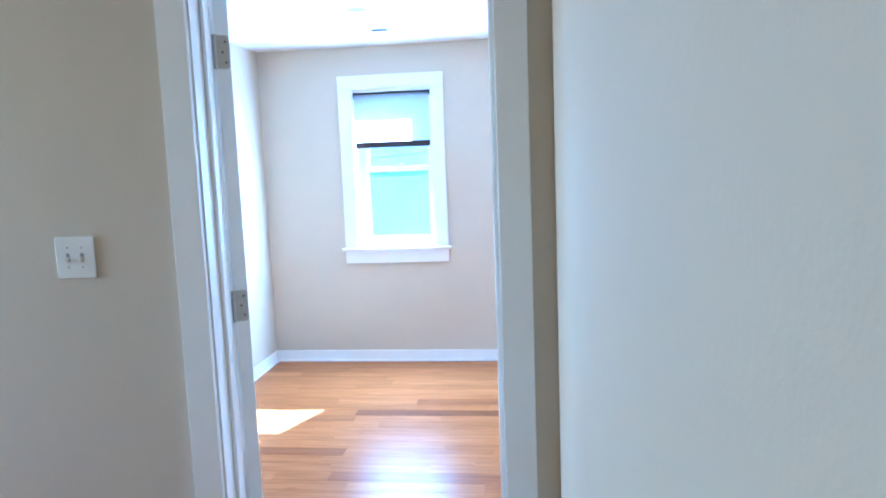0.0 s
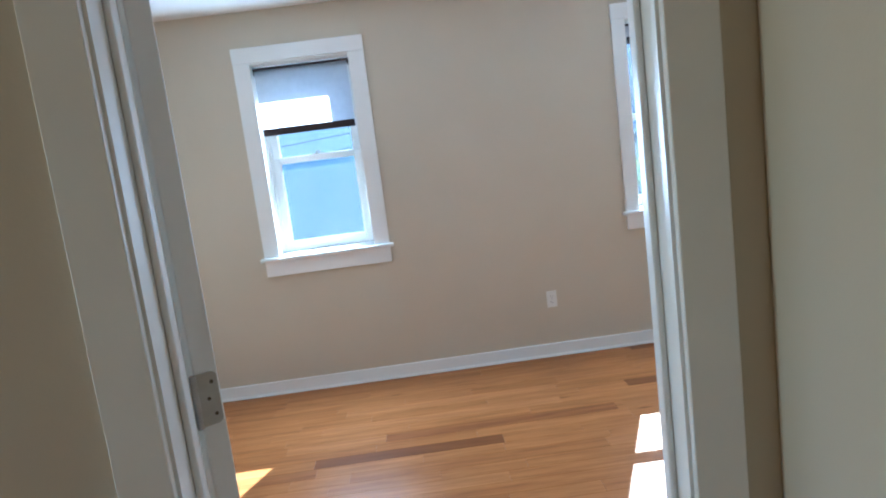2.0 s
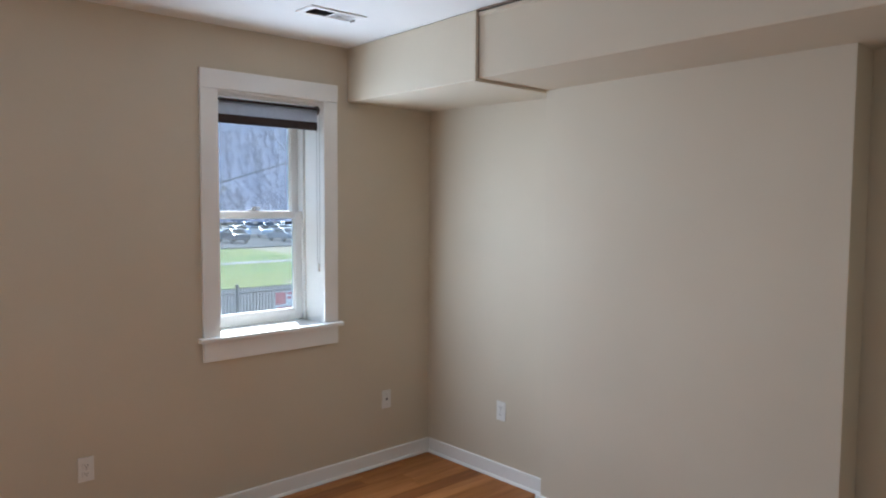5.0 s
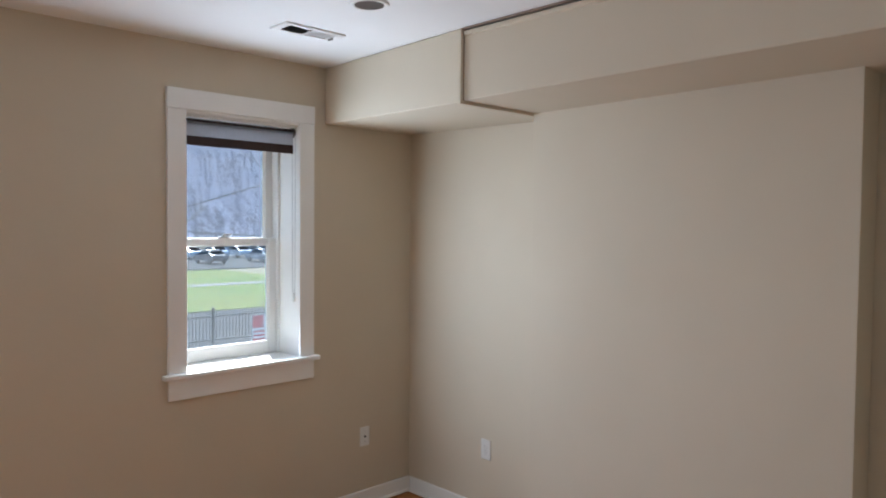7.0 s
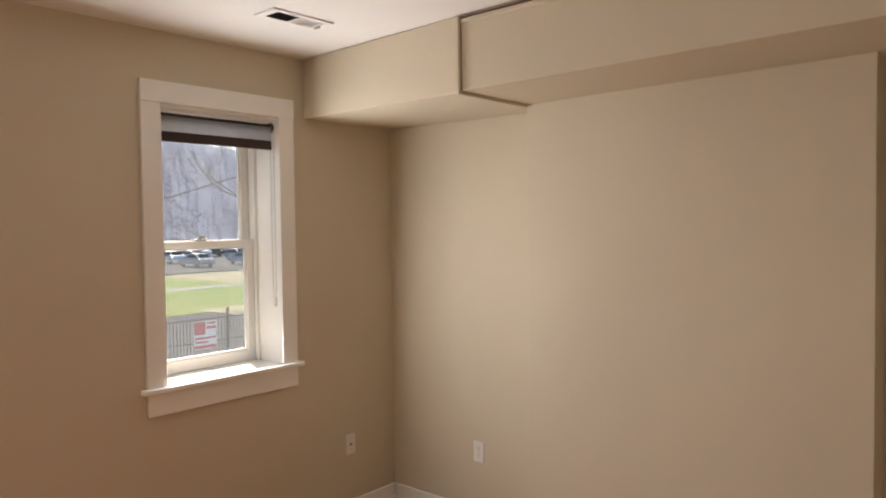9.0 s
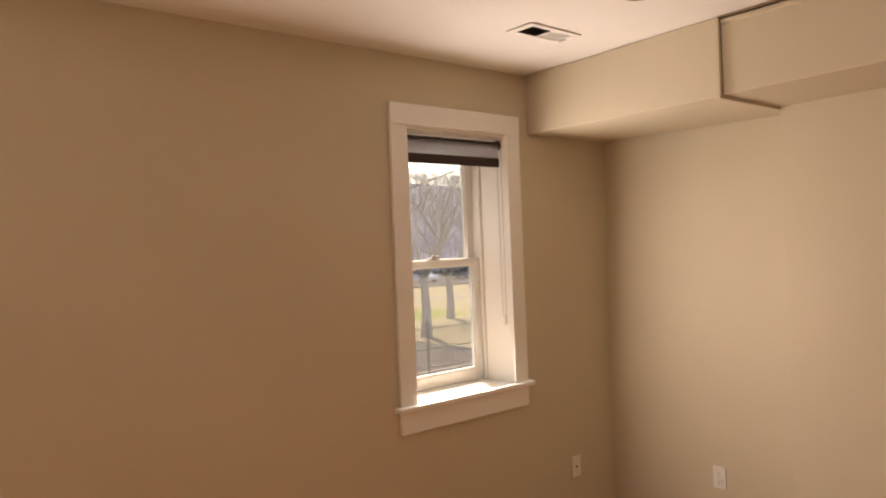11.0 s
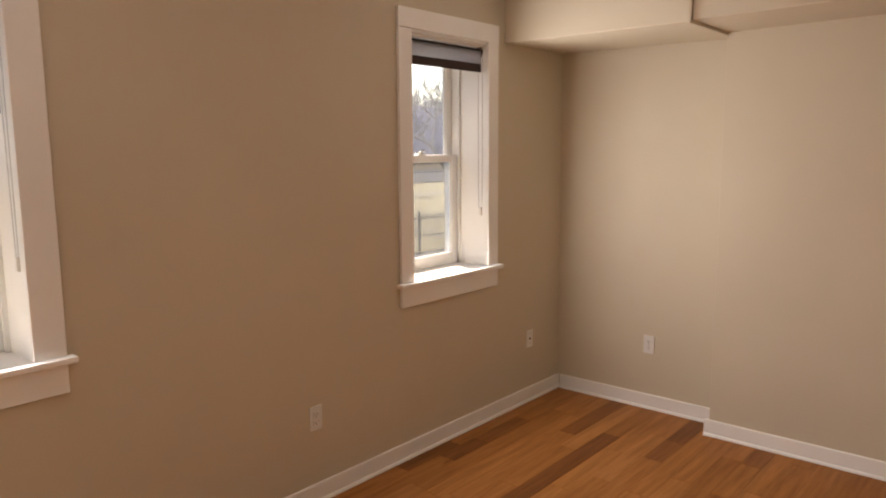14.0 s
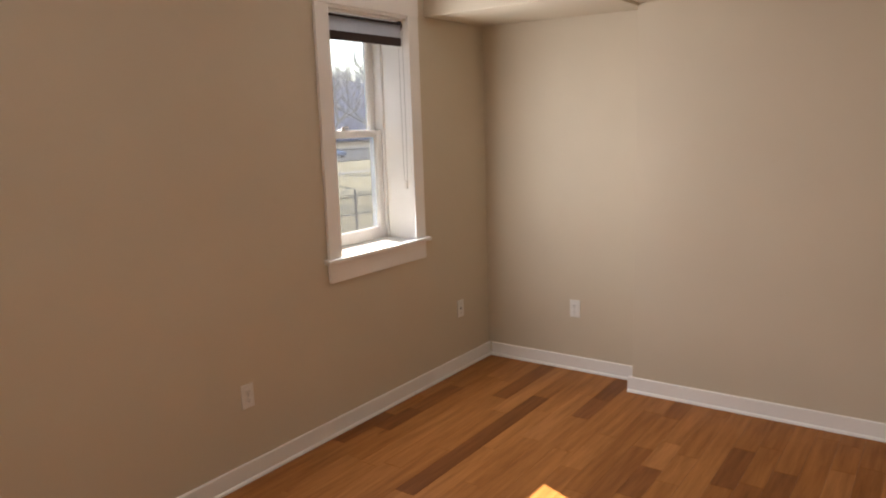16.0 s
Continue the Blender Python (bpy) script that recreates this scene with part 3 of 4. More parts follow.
# ---- stair newel in the hall ----
def newel(cx, cy):
    p = thing("newel_post", "turned golden oak newel post with a moulded cap", "newel post", (cx, cy, 0))
    bm = bmesh.new(); box(bm, -0.045, 0.045, -0.045, 0.045, 0.0, 0.70, 0.004); part("base_block", bm, NEWEL_OAK, p)
    bm = bmesh.new(); lathe(bm, [(0.044, 0.7005), (0.046, 0.72), (0.036, 0.735), (0.040, 0.76), (0.028, 0.80), (0.032, 0.95), (0.038, 1.03), (0.030, 1.06), (0.050, 1.078), (0.058, 1.090), (0.050, 1.10)], seg=24); part("turned_shaft", bm, NEWEL_OAK, p, smooth=True)
    bm = bmesh.new(); lathe(bm, [(0.043, 1.1005), (0.039, 1.13), (0.034, 1.19), (0.033, 1.225)], square=True); part("neck", bm, NEWEL_OAK, p)
    bm = bmesh.new(); lathe(bm, [(0.036, 1.2255), (0.046, 1.232), (0.046, 1.241), (0.054, 1.246), (0.054, 1.254), (0.064, 1.262), (0.070, 1.272), (0.068, 1.281), (0.056, 1.287), (0.046, 1.296), (0.030, 1.303), (0.012, 1.306)], square=True); part("cap", bm, NEWEL_OAK, p)
    return p


# slimmer and taller than the turned pattern: mouldings at 0.72, shaft drawn out to suit
post = newel(-0.707, 1.049)
for piece in post.children:
    for v in piece.data.vertices:
        x, y, z = v.co
        v.co = (x * 0.72, y * 0.72, 1.358 - (1.272 - z) * 0.72 if z > 1.09 else z * 1.2270 / 1.09)

# ---- outside ----
G = -2.6


def ground_mat(name, a, b_col, scale, rough=0.9, relief=0.5, fine=40.0, worn=0.7):
    m, n, l, b = material(name, rough)
    b.inputs["Specular IOR Level"].default_value = 0.08
    co = n.new("ShaderNodeTexCoord").outputs["Object"]
    mixa = n.new("ShaderNodeMix")
    mixa.data_type, mixa.blend_type = "RGBA", "MULTIPLY"
    mixa.inputs["Factor"].default_value = worn
    l.new(ramp(n, l, noise_tex(n, l, scale, 5, co, 0.6), a, b_col, 0.35, 0.65), mixa.inputs["A"])
    l.new(ramp(n, l, noise_tex(n, l, fine, 4, co, 0.7), (0.55, 0.55, 0.55), (1.2, 1.2, 1.2)), mixa.inputs["B"])
    l.new(mixa.outputs["Result"], b.inputs["Base Color"])
    bump(n, l, b, noise_tex(n, l, fine, 4, co), relief, 0.02)
    return m


ASPHALT = ground_mat("asphalt", (0.045, 0.045, 0.048), (0.07, 0.07, 0.072), 0.6)
CONCRETE = ground_mat("concrete_paving", (0.21, 0.20, 0.18), (0.27, 0.255, 0.235), 0.8, 0.85, 0.3)
GRASS = ground_mat("winter_grass", (0.11, 0.175, 0.025), (0.19, 0.205, 0.040), 0.22, 0.95, 0.8, 6.0)
DIRT = ground_mat("bare_earth", (0.12, 0.10, 0.07), (0.17, 0.14, 0.10), 0.05, 0.95, 0.8, 2.0)
# blue in the hillside's colour stands in for distance haze
HILL = ground_mat("hazy_hillside", (0.16, 0.175, 0.25), (0.20, 0.205, 0.28), 0.03, 0.95, 0.2, 0.5, 0.3)
IRON = plain("black_iron", (0.03, 0.03, 0.032), 0.5, 0.3)
# twigs tinted blue-grey, so that their colour carries the far haze
FAR_TWIG = plain("hazy_winter_woods", (0.19, 0.185, 0.24), 0.95, 0, 0.2, 0.2)
BARK = plain("grey_bark", (0.34, 0.30, 0.27), 0.9, 0, 0.3, 8.0, 0.8, 30.0)
TWIG = plain("bare_twigs", (0.32, 0.285, 0.26), 0.9, 0, 0.25, 2.0)
POLE_WOOD = wood("weathered_pole", [(0.42, 0.22, 0.12), (0.46, 0.25, 0.14)], 0.8, 2)
CABLE = plain("black_cable", (0.02, 0.02, 0.022), 0.6)
BLOCKWORK = ground_mat("grey_render", (0.62, 0.66, 0.72), (0.68, 0.72, 0.78), 0.35, 0.85, 0.2, 5.0)
BLOCK_LOW = ground_mat("grey_plinth", (0.50, 0.54, 0.60), (0.55, 0.59, 0.65), 0.35, 0.85, 0.2, 5.0)
DARK_GLASS = plain("dark_window_glass", (0.03, 0.035, 0.04), 0.1)
STONE = ground_mat("retaining_stone", (0.20, 0.19, 0.175), (0.27, 0.255, 0.235), 1.2, 0.9, 0.6, 6.0)
TYRE = plain("tyre_rubber", (0.02, 0.02, 0.02), 0.8)
RIM = plain("alloy_rim", (0.5, 0.5, 0.5), 0.3, 0.9)
SIGN_WHITE = plain("sign_white", (0.75, 0.73, 0.72), 0.5, 0, 0.04)
SIGN_RED = plain("sign_red", (0.55, 0.06, 0.07), 0.5, 0, 0.08)
SIGN_PINK = plain("faded_notice", (0.62, 0.45, 0.45), 0.6, 0, 0.1)
SHRUB = plain("winter_shrub", (0.11, 0.085, 0.06), 0.9, 0, 0.3, 5.0, 0.6)
ROOF_RED = plain("red_awning", (0.45, 0.09, 0.05), 0.7)
SIGN_GREEN = plain("sign_green", (0.08, 0.40, 0.10), 0.5)
SIGN_ORANGE = plain("sign_orange", (0.65, 0.20, 0.03), 0.5)
PAINTS = [plain("car_paint_" + k, c, 0.25, 0.2, 0.03) for k, c in (("silver", (0.52, 0.53, 0.55)), ("white", (0.72, 0.72, 0.72)), ("dark", (0.05, 0.055, 0.07)), ("grey", (0.30, 0.31, 0.33)), ("blue", (0.10, 0.16, 0.28)))]

block("ground", [(-700, 700, 6.02, 900, G - 0.6, G - 0.12)], DIRT, "bare winter earth reaching to the hills", "ground")
block("road", [(-120, 120, 9.0, 17.0, G - 0.119, G - 0.10)], ASPHALT, "asphalt side street", "road")
block("kerb", [(-120, 120, 17.0, 17.16, G - 0.119, G + 0.02), (-120, 120, 8.84, 9.0, G - 0.119, G + 0.02)], CONCRETE, "concrete kerb along the street", "kerb", 0.015)
pave = thing("pavement", "pale concrete pavement of square slabs", "pavement", kind="structure")
bm = bmesh.new(); box(bm, -120, 120, 17.165, 22.4, G - 0.118, G - 0.012); part("bed", bm, STONE, pave)
slab_bm = bmesh.new(); box(slab_bm, 0.006, 1.494, 0.006, 1.494, -0.05, 0.0, 0.008)
slab_me = mesh_of("paving_slab", slab_bm, CONCRETE)
for i in range(26):
    for j in range(3):
        ob = new("paving_slab", slab_me)
        ob.parent, ob.location = pave, (-9 + 1.5 * i, 17.2 + 1.5 * j, G + 0.0)
WORN = ground_mat("worn_asphalt", (0.085, 0.088, 0.095), (0.12, 0.122, 0.128), 0.5)
block("court", [(-40, 2.549, 22.42, 34.0, G - 0.118, G - 0.01), (2.55, 10.0, 22.42, 30.98, G - 0.118, G - 0.01)], WORN, "worn grey asphalt yard behind the railings", "yard")
# dark asphalt put in for the shaded ground behind the railings
block("drive", [(10.05, 19.0, 22.42, 34.5, G - 0.118, G - 0.012)], ASPHALT, "asphalt drive behind the railings, its dark colour standing for shade", "drive")
block("lawn", [(10.05, 19, 34.51, 36, G - 0.118, G + 0.02), (10.05, 30, 36.001, 42.6, G - 0.118, G + 0.02), (10.05, 30, 42.601, 62, G - 0.118, G + 0.02), (2.55, 10.04, 49.0, 62, G - 0.118, G + 0.02)], GRASS, "patchy green winter lawn", "lawn")
DRY = ground_mat("dry_winter_grass", (0.24, 0.205, 0.12), (0.31, 0.27, 0.17), 0.22, 0.95, 0.8, 6.0)
block("dry_grass", [(19.001, 90, 22.42, 36, G - 0.118, G + 0.02), (30.001, 90, 36.001, 62, G - 0.118, G + 0.02)], DRY, "dry straw-coloured winter grass", "lawn")
block("footpath", [(10.06, 90, 47.0, 48.6, G + 0.021, G + 0.035)], CONCRETE, "pale footpath across the lawn", "path")
block("car_park", [(2.05, 160, 64, 100, G - 0.118, G - 0.02)], ASPHALT, "asphalt car park beyond the lawn", "car park")
block("retaining_wall", [(2.6, 10.0, 31.0, 31.4, G - 0.1, G + 1.0)], STONE, "low grey retaining wall", "wall", 0.03)
block("raised_lawn", [(2.6, 10.0, 31.41, 41.3, G - 0.1, G + 1.08)], GRASS, "raised bright lawn behind the retaining wall", "lawn")
for k in range(7):
    block("stair_step", [(3.0, 10.0, 41.31 + k * 0.55, 41.86 + k * 0.55 + (3.0 if k == 6 else 0.0), G - 0.1, G + 1.22 + 0.145 * k)], CONCRETE, "wide concrete outdoor step", "step")

# hillside and woods
bm = bmesh.new()
cols = []
for i in range(61):
    x = -420 + i * 18
    col = []
    for j in range(16):
        y = 130 + j * 16
        rise = (1 - math.cos(math.pi * min(1, j / 12))) / 2
        h = G - 0.5 + rise * (32 + 24 * math.exp(-((x - 110) / 95) ** 2) + 4 * math.sin(x * 0.031)) + 2.5 * noise.noise((x * 0.02, y * 0.03, 0))
        col.append(bm.verts.new((x, y, h)))
    cols.append(col)
for a, b in zip(cols, cols[1:]):
    for j in range(15):
        bm.faces.new((a[j], b[j], b[j + 1], a[j + 1]))
hill = tagged(new("hillside", mesh_of("hillside", bm, HILL, True)), "wooded winter hillside with blue haze put into its colour", "hill", kind="structure")
rw = random.Random(9)
verts, faces = [], []
def hill_z(x, y):
    j = (y - 130) / 16
    rise = (1 - math.cos(math.pi * max(0, min(1, j / 12)))) / 2
    return G - 0.5 + rise * (32 + 24 * math.exp(-((x - 110) / 95) ** 2) + 4 * math.sin(x * 0.031)) + 2.5 * noise.noise((x * 0.02, y * 0.03, 0))
for k in range(4200):
    y = 134 + 190 * rw.random()
    x = rw.uniform(-0.35, 1.25) * y
    z, h = hill_z(x, y) - 0.3, rw.uniform(5, 8.5)
    n0 = len(verts)
    for q in range(3):
        a = q * 2.094
        verts.append((x + 0.06 * math.cos(a), y + 0.06 * math.sin(a), z))
    verts.append((x + rw.uniform(-0.5, 0.5), y, z + h))
    faces += [(n0, n0 + 1, n0 + 3), (n0 + 1, n0 + 2, n0 + 3), (n0 + 2, n0, n0 + 3)]
    for q in range(13):
        a, t0, rr = rw.uniform(0, 6.283), rw.uniform(0.25, 0.9), rw.uniform(1.2, 3.0)
        p = Vector((x, y, z + h * t0))
        e = p + Vector((rr * math.cos(a), rr * math.sin(a), rw.uniform(0.8, 3.0)))
        n0 = len(verts)
        verts += [tuple(p), (p.x + 0.05, p.y, p.z + 0.12), tuple(e)]
        faces.append((n0, n0 + 1, n0 + 2))
me = bpy.data.meshes.new("far_woods")
me.from_pydata(verts, [], faces)
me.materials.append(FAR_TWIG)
tagged(new("far_woods", me), "leafless winter woods on the hillside, tinted for haze", "woods", kind="stuff")


def bare_tree(seed, height):
    """Leafless tree: tapered trunk, limbs that fork down to twigs."""
    r = random.Random(seed)
    t = thing("bare_tree", "leafless broad-crowned street tree in winter", "tree", group="bare trees outside")
    trunk, crown = bmesh.new(), bmesh.new()

    def grow(bm, p, d, length, rad, depth):
        q = p + d * length
        tube(bm, p, q, rad, rad * 0.68, 7 if depth < 2 else 4)
        if depth >= 6:
            return
        for k in range(3 if depth < 4 else 2):
            side = Vector((r.uniform(-1, 1), r.uniform(-1, 1), r.uniform(-0.15, 0.75)))
            nd = (d * 0.75 + side * 0.72).normalized()
            grow(crown, p + d * length * r.uniform(0.7, 1.0), nd, length * r.uniform(0.62, 0.8), rad * 0.56, depth + 1)

    tube(trunk, (0, 0, -0.2), (0.05, 0, height * 0.12), 0.30, 0.22, 12)
    tube(trunk, (0.05, 0, height * 0.12), (0.0, 0.05, height * 0.27), 0.22, 0.18, 12)
    base = Vector((0, 0.05, height * 0.26))
    for k in range(4):
        a = k * 1.57 + r.uniform(-0.4, 0.4)
        grow(crown, base, Vector((math.cos(a) * 0.55, math.sin(a) * 0.55, 0.85)).normalized(), height * 0.22, 0.12, 1)
    part("trunk", trunk, BARK, t, smooth=True)
    part("crown", crown, TWIG, t)
    return t


tree = bare_tree(3, 10.5)
tree.location = (20.3, 29.5, G)
tree_b = bare_tree(8, 9.0)
tree_b.location = (26.5, 35.0, G)
for src, x, y, rz, sc in ((tree, 36, 40, 1.0, 1.0), (tree_b, 33.0, 27.5, 2.0, 1.1), (tree, 52.0, 46.0, 2.6, 0.9), (tree_b, 7.5, 66.0, 0.4, 1.0), (tree, 24.5, 24.6, 4.0, 0.95), (tree_b, 46, 52, 5.0, 1.0), (tree, 16.0, 74.0, 3.3, 0.8), (tree_b, 47.0, 108.0, 1.3, 1.15), (tree, 34.0, 110.0, 0.7, 1.1)):
    c = copy_thing(src, pose(x, y, G, 0, 0, math.degrees(rz)))
    c.scale = (sc, sc, sc)


def railings(x0, x1, y, h=1.5):
    f = thing("iron_railings", "black iron picket railings along the pavement", "fence", (x0, y, G))
    n = int((x1 - x0) / 0.105)
    pb = bmesh.new(); box(pb, -0.008, 0.008, -0.008, 0.008, 0.08, h - 0.03); tube(pb, (0, 0, h - 0.03), (0, 0, h + 0.07), 0.012, 0.001, 5)
    pm = mesh_of("picket", pb, IRON)
    post = bmesh.new(); box(post, -0.035, 0.035, -0.035, 0.035, 0, h + 0.12, 0.006); box(post, -0.045, 0.045, -0.045, 0.045, h + 0.12, h + 0.15, 0.006)
    qm = mesh_of("post", post, IRON)
    for k in range(n + 1):
        ob = new("post" if k % 23 == 0 else "picket", qm if k % 23 == 0 else pm)
        ob.parent, ob.location = f, (k * 0.105, 0, 0)
    for z in (0.16, h / 2, h - 0.12):
        bm = bmesh.new(); box(bm, 0, n * 0.105, -0.012, 0.012, z - 0.018, z + 0.018); part("rail", bm, IRON, f)
    return f


railings(-8.0, 2.1, 21.95, 1.62)
railings(2.3, 26.0, 21.95, 1.62)
railings(2.7, 9.9, 31.2, 0.85).location.z = G + 1.0
block("fence_kerb", [(-8.2, 26.2, 21.85, 22.05, G - 0.05, G + 0.06)], CONCRETE, "low concrete kerb under the railings", "kerb", 0.01)


def car(paint_i, label):
    c = thing("parked_car", label, "car", group="parked cars")
    prof = [(-2.2, 0.35), (-2.25, 0.62), (-2.1, 0.92), (-1.75, 0.98), (-1.15, 1.38), (-0.6, 1.47), (0.35, 1.44), (0.95, 1.05), (1.95, 0.86), (2.2, 0.62), (2.2, 0.35)]
    bm = bmesh.new()
    rings = []
    for yy in (-0.86, -0.72, 0.72, 0.86):
        ring = []
        for px, pz in prof:
            k = 0.0 if pz < 1.0 else (pz - 1.0) * 0.35
            w = yy * (1 - k) if abs(yy) > 0.8 else yy * (1 - k)
            ring.append(bm.verts.new((px, w, pz - (0.03 if abs(yy) > 0.8 and pz > 0.7 else 0))))
        rings.append(ring)
    for a, b in zip(rings, rings[1:]):
        for k in range(len(prof)):
            bm.faces.new((a[k], a[(k + 1) % len(prof)], b[(k + 1) % len(prof)], b[k]))
    bm.faces.new(rings[0]); bm.faces.new(rings[-1][::-1])
    part("body", bm, PAINTS[paint_i], c, smooth=True)
    for y0 in (-1, 1):
        bm = bmesh.new()
        vs = [bm.verts.new((px, y0 * yy, pz)) for px, yy, pz in ((-1.55, 0.866, 1.0), (-1.08, 0.775, 1.30), (0.28, 0.765, 1.34), (0.80, 0.855, 1.04))]
        bm.faces.new(vs)
        bmesh.ops.solidify(bm, geom=bm.faces[:], thickness=0.02)
        part("side_window", bm, DARK_GLASS, c)
        for wx in (-1.35, 1.35):
            bm = bmesh.new(); tube(bm, (wx, y0 * 0.68, 0.32), (wx, y0 * 0.88, 0.32), 0.32, seg=20); wheel = part("wheel", bm, TYRE, c)
            bm = bmesh.new(); tube(bm, (wx, y0 * 0.879, 0.32), (wx, y0 * 0.89, 0.32), 0.20, seg=16); part("rim", bm, RIM, wheel)
    for nm, pts in (("windscreen", ((0.42, 1.425), (0.93, 1.085))), ("rear_window", ((-1.13, 1.40), (-1.70, 1.02)))):
        bm = bmesh.new()
        (xa, za), (xb, zb) = pts
        bm.faces.new([bm.verts.new(v) for v in ((xa, -0.62, za + 0.012), (xa, 0.62, za + 0.012), (xb, 0.68, zb + 0.012), (xb, -0.68, zb + 0.012))])
        bmesh.ops.solidify(bm, geom=bm.faces[:], thickness=0.01)
        part(nm, bm, DARK_GLASS, c)
    return c


cars = [car(k, lab) for k, lab in enumerate(("silver saloon car parked at the kerb", "white car parked in the car park", "dark car parked in the car park", "grey car parked in the car park", "dark blue car parked in the car park"))]
cars[0].matrix_basis = pose(0.55, 16.0, G - 0.1, 0, 0, 180)
rc = random.Random(2)
for k in range(1, 5):
    cars[k].matrix_basis = pose(22 + 6 * k, 72, G - 0.02, 0, 0, 90)
for r_i, yy in enumerate((72, 82, 94)):
    for k in range(16):
        x = 14 + k * 3.1 + yy * 0.12
        if r_i == 0 and any(abs(x - (22 + 6 * q)) < 2.6 for q in range(1, 5)):
            continue
        if rc.random() < 0.8:
            copy_thing(cars[rc.choice((1, 1, 1, 1, 1, 2, 4))], pose(x, yy, G - 0.02, 0, 0, rc.choice((90, -90))))


def utility_pole(x, y, lean):
    p = thing("utility_pole", "leaning weathered wooden utility pole with paper notices", "utility pole", (x, y, G))
    top = Vector((lean, 0, 9.5))
    bm = bmesh.new(); tube(bm, (0, 0, -0.3), top, 0.17, 0.12, 18); part("shaft", bm, POLE_WOOD, p, smooth=True)
    bm = bmesh.new(); box(bm, lean - 1.1, lean + 1.1, -0.2, -0.1, 8.6, 8.72, 0.01); part("crossarm", bm, POLE_WOOD, p)
    bm = bmesh.new(); tube(bm, (0.16 * 0 - 0.17, -0.05, 2.6), (-0.30 + lean * 0.35, -0.08, 4.3), 0.018, seg=8); part("conduit", bm, CABLE, p)
    for z, dx, w, h in ((1.55, 0.12, 0.24, 0.34), (0.95, 0.02, 0.28, 0.30)):
        bm = bmesh.new(); box(bm, dx - w / 2 + lean * z / 9.5, dx + w / 2 + lean * z / 9.5, -0.195, -0.185, z - h / 2, z + h / 2); note = part("notice", bm, SIGN_PINK, p, "faded paper notice")
        for q in range(3):
            bm = bmesh.new(); box(bm, dx - w * 0.35 + lean * z / 9.5, dx + w * 0.3 + lean * z / 9.5, -0.199, -0.1955, z - h * 0.3 + q * h * 0.22, z - h * 0.3 + q * h * 0.22 + 0.03); part("text_bar", bm, SIGN_RED, note)
    return p


utility_pole(0.62, 20.2, -0.55)
utility_pole(34.0, 20.2, 0.1)
bm = bmesh.new(); tube(bm, (0, 0, 0), (0, 0, 1.75), 0.03, seg=10)
mk = thing("marker_post", "white plastic cable marker post", "marker post", (1.1, 20.3, G))
part("tube", bm, SIGN_WHITE, mk)


def cable(a, b, sag, r=0.017):
    bm = bmesh.new()
    a, b = Vector(a), Vector(b)
    pts = [a.lerp(b, k / 24) - Vector((0, 0, sag * 4 * (k / 24) * (1 - k / 24))) for k in range(25)]
    for p, q in zip(pts, pts[1:]):
        tube(bm, p, q, r, seg=5)
    ob = new("overhead_cable", mesh_of("overhead_cable", bm, CABLE))
    tagged(ob, "black overhead cable slung between poles", "cable", "overhead cables")


for z, sag in ((8.6, 0.7), (4.7, 0.9), (4.2, 0.7)):
    cable((0.2, 20.1, G + z), (34.0, 20.1, G + z - 0.2), sag)
    cable((0.2, 20.1, G + z), (-36.0, 20.6, G + z + 0.3), sag)
utility_pole(16.5, 17.7, 0.1)
cable((0.3, 20.1, G + 2.6), (16.55, 17.7, G + 7.8), 0.25)
cable((0.24, 20.1, G + 6.4), (4.2, 6.1, 3.9), 0.35)
cable((0.24, 20.1, G + 5.2), (-5.5, 6.1, 2.5), 0.3)
cable((0.24, 20.1, G + 4.6), (-7.0, 34.0, 1.4), 0.3)


def grey_building():
    b = thing("grey_building", "plain grey rendered building across the street", "building", (0, 34, G))
    bm = bmesh.new(); box(bm, -34, 2.4, 0, 14, -0.1, 3.4); part("plinth", bm, BLOCK_LOW, b)
    bm = bmesh.new(); box(bm, -34, 2.35, 0.05, 14, 3.4, 12.0); part("wall", bm, BLOCKWORK, b)
    bm = bmesh.new(); box(bm, -34.2, 2.5, -0.12, 14.1, 12.0, 12.3, 0.03); part("parapet", bm, STONE, b)
    for x, z, w, h in ((0.75, 1.8, 0.5, 0.38), (-11.5, 6.0, 1.0, 1.5), (-15.0, 6.0, 1.0, 1.5)):
        bm = bmesh.new(); box(bm, x - w / 2 - 0.06, x + w / 2 + 0.06, -0.03, 0.06, z - h / 2 - 0.06, z + h / 2 + 0.06, 0.01); win = part("window", bm, BLOCK_LOW, b)
        bm = bmesh.new(); box(bm, x - w / 2, x + w / 2, -0.045, -0.031, z - h / 2, z + h / 2); part("pane", bm, DARK_GLASS, win)
    for x in (-0.2, 1.2):
        bm = bmesh.new(); tube(bm, (x, -0.06, 0.2), (x, -0.06, 11.9), 0.05, seg=8); part("downpipe", bm, BLOCK_LOW, b)
    return b


grey_building()
sg = thing("shop_sign", "green and orange shop sign on a bracket", "sign", (0.45, 33.5, 2.4))
for k, (mm, z) in enumerate(((SIGN_GREEN, 0.55), (SIGN_ORANGE, 0.15), (SIGN_RED, -0.5))):
    bm = bmesh.new(); box(bm, -0.34, 0.34, -0.06, 0.45, z - (0.2 if k < 2 else 0.42), z + (0.2 if k < 2 else 0.42), 0.02); part("panel", bm, mm, sg)

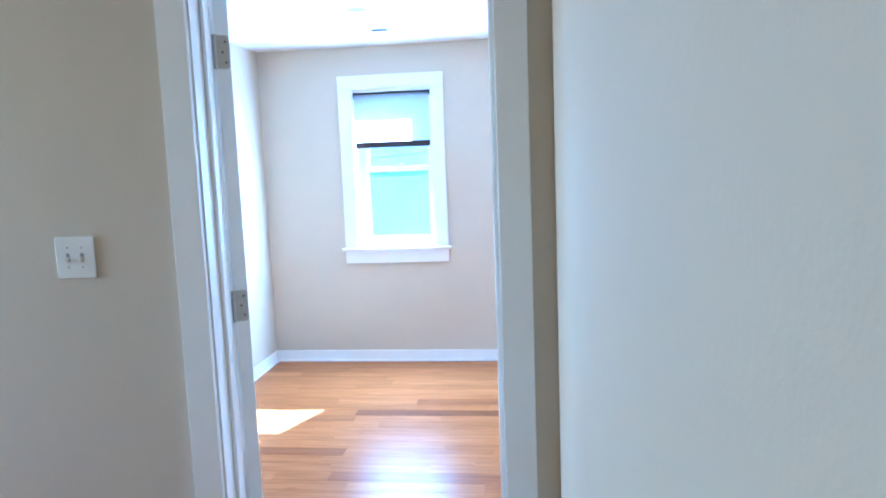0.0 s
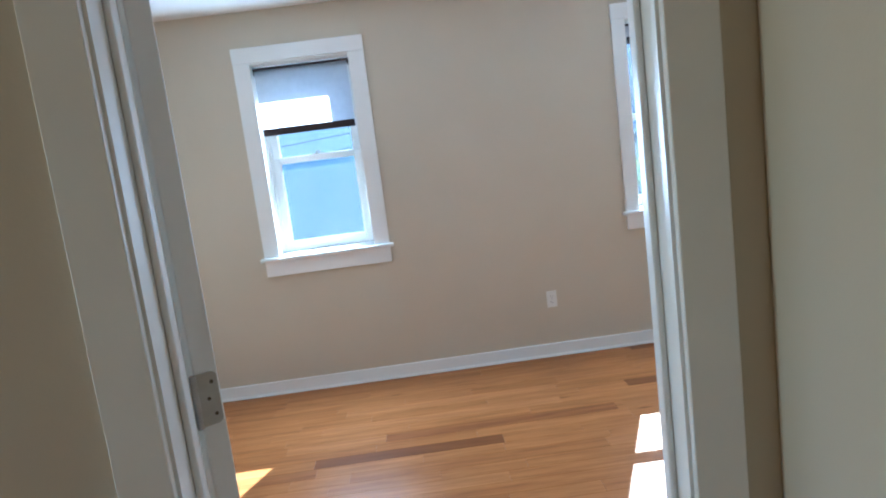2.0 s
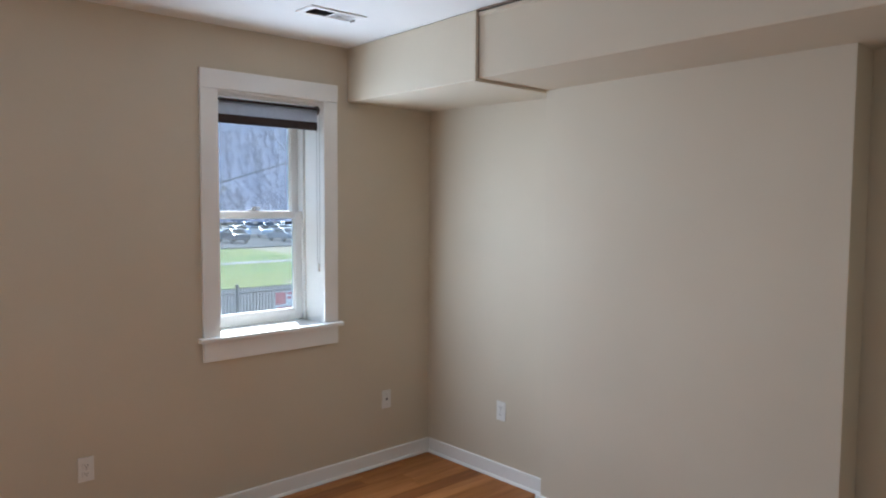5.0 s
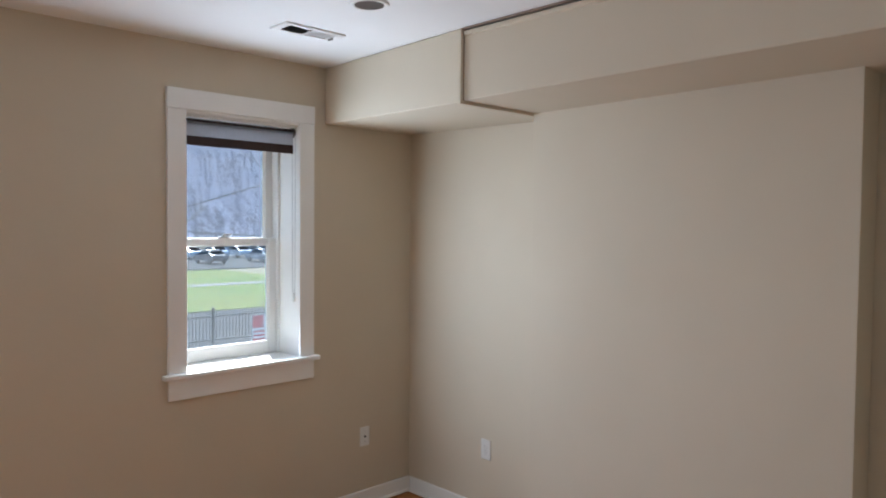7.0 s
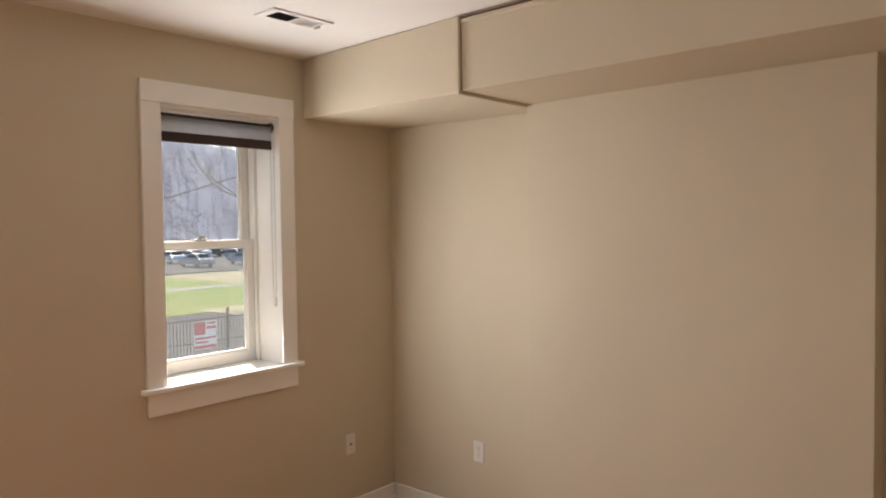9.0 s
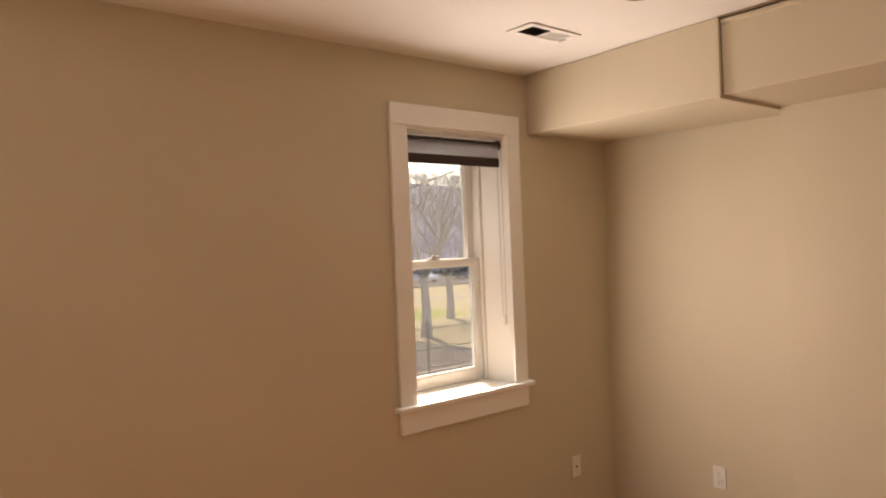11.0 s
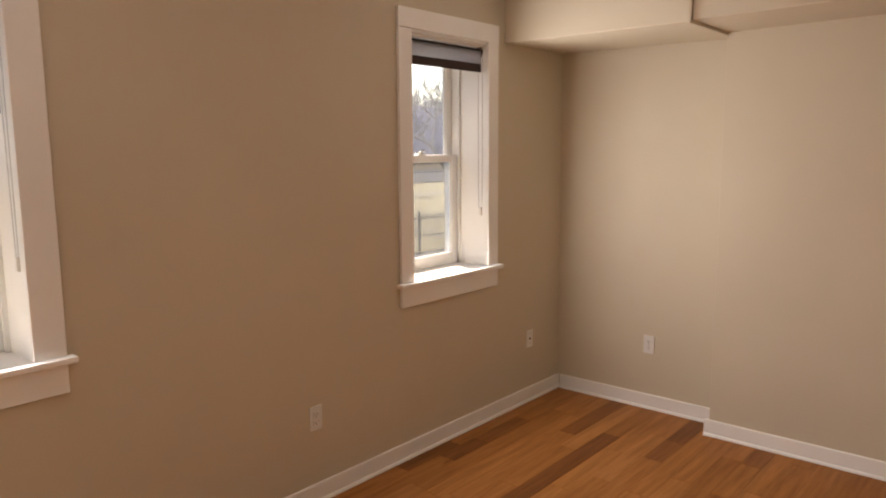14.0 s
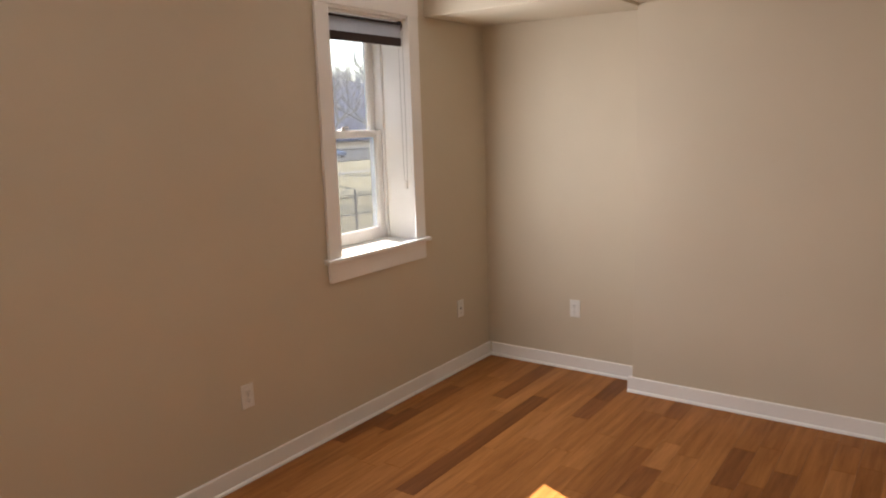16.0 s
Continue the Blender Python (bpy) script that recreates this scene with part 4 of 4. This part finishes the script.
bn = thing("banner", "red and white banner tied to the railings", "banner", (11.15, 21.9, -1.575))
bm = bmesh.new(); box(bm, -0.38, 0.38, -0.02, -0.008, -0.42, 0.42, 0.003); part("cloth", bm, SIGN_WHITE, bn)
for x0, x1, z0, z1 in ((-0.36, 0.0, 0.02, 0.40), (0.04, 0.34, 0.18, 0.25), (0.04, 0.34, 0.32, 0.38), (-0.34, 0.34, -0.12, -0.06), (-0.34, 0.1, -0.24, -0.18), (-0.36, 0.36, -0.40, -0.30)):
    bm = bmesh.new(); box(bm, x0, x1, -0.026, -0.0205, z0, z1); part("print_bar", bm, SIGN_RED, bn)

# low houses and awning past the steps
for x, y, w, h, m in ((9.0, 92, 12.0, 4.6, STONE),):
    hs = thing("far_house", "low pale house beyond the car park", "house", (x, y, G))
    bm = bmesh.new(); box(bm, -w / 2, w / 2, 0, 8, -0.2, h); part("wall", bm, m, hs)
    bm = bmesh.new()
    vs = [bm.verts.new(v) for v in ((-w / 2 - 0.3, -0.4, h), (w / 2 + 0.3, -0.4, h), (w / 2 + 0.3, 8.4, h), (-w / 2 - 0.3, 8.4, h), (-w / 2 - 0.3, 4, h + 2.4), (w / 2 + 0.3, 4, h + 2.4))]
    for f in ((0, 1, 5, 4), (2, 3, 4, 5), (0, 4, 3), (1, 2, 5), (0, 3, 2, 1)):
        bm.faces.new([vs[k] for k in f])
    part("roof", bm, ROOF_RED if x < 10 else BLOCK_LOW, hs)
    for k in range(4):
        bm = bmesh.new(); box(bm, -w / 2 + 1 + k * (w - 3) / 3, -w / 2 + 2 + k * (w - 3) / 3, -0.05, 0.02, 1.4, 2.9); part("window", bm, DARK_GLASS, hs)
rs = random.Random(5)
for k in range(5):
    sh = bmesh.new()
    for q in range(260):
        a, el, rr = rs.uniform(0, 6.283), rs.uniform(0, 1.5), rs.uniform(0.2, 0.75)
        e = Vector((math.cos(a) * math.cos(el), math.sin(a) * math.cos(el), math.sin(el))) * rr
        tube(sh, e * 0.25, e, 0.008, 0.003, 3)
    ob = new("bare_shrub", mesh_of("bare_shrub", sh, SHRUB))
    ob.location = (3.3 + k * 1.35, 32.3 + 0.3 * (k % 2), G + 1.08)
    tagged(ob, "round leafless shrub behind the retaining wall", "shrub", "shrubs")

# ---- floors, laid board by board ----
block("subfloor", [(XL - 0.2, XR + 0.2, HALL_Y - 0.0, YN, -0.2, -0.004), (HALL_W - 0.15, HALL_X + 0.15, -1.95, HALL_Y - 0.0, -0.2, -0.004)], SUBFLOOR, "dark joint bed under the oak boards", "floor")
floor_root = thing("floor", "strip oak floor with a satin finish", "floor", kind="structure")
rng = random.Random(4)
BOARD = 0.1055


def board_mesh(length, depth):
    g = 0.0003
    bm = bmesh.new()
    box(bm, g, length - g, g, depth - g, -0.018, 0.0, 0.0007)
    return mesh_of("floor_board", bm, OAK)


shared = {}
y = YN - 0.002
row = 0
while y > YS - 0.06:
    d = min(BOARD, y - (YS - 0.12))
    x = XL + 0.002
    first = True
    while x < XR - 0.003:
        ln = rng.choice((0.3, 0.42, 0.55, 0.7, 0.85, 1.0, 1.3)) * (rng.choice((0.4, 0.6, 0.8, 1.0)) if first else 1.0)
        first = False
        if XR - 0.002 - (x + ln) < 0.25:
            ln = XR - 0.002 - x
        key = (round(ln, 3), round(d, 4))
        if key not in shared:
            shared[key] = board_mesh(*key)
        ob = new("floor_board", shared[key])
        ob.parent, ob.location = floor_root, (x, y - d, 0)
        x += ln
    y -= d
    row += 1
bm = bmesh.new()
yy = y
while yy > -1.8:
    x = HALL_W
    while x < HALL_X:
        ln = min(rng.uniform(0.7, 1.8), HALL_X - x)
        box(bm, x + 0.0006, x + ln - 0.0006, yy - BOARD + 0.0006, yy - 0.0006, -0.018, 0.0)
        x += ln
    yy -= BOARD
ob = new("hall_floor_boards", mesh_of("hall_floor_boards", bm, OAK))
tagged(ob, "strip oak floor of the stair hall", "floor", kind="stuff")
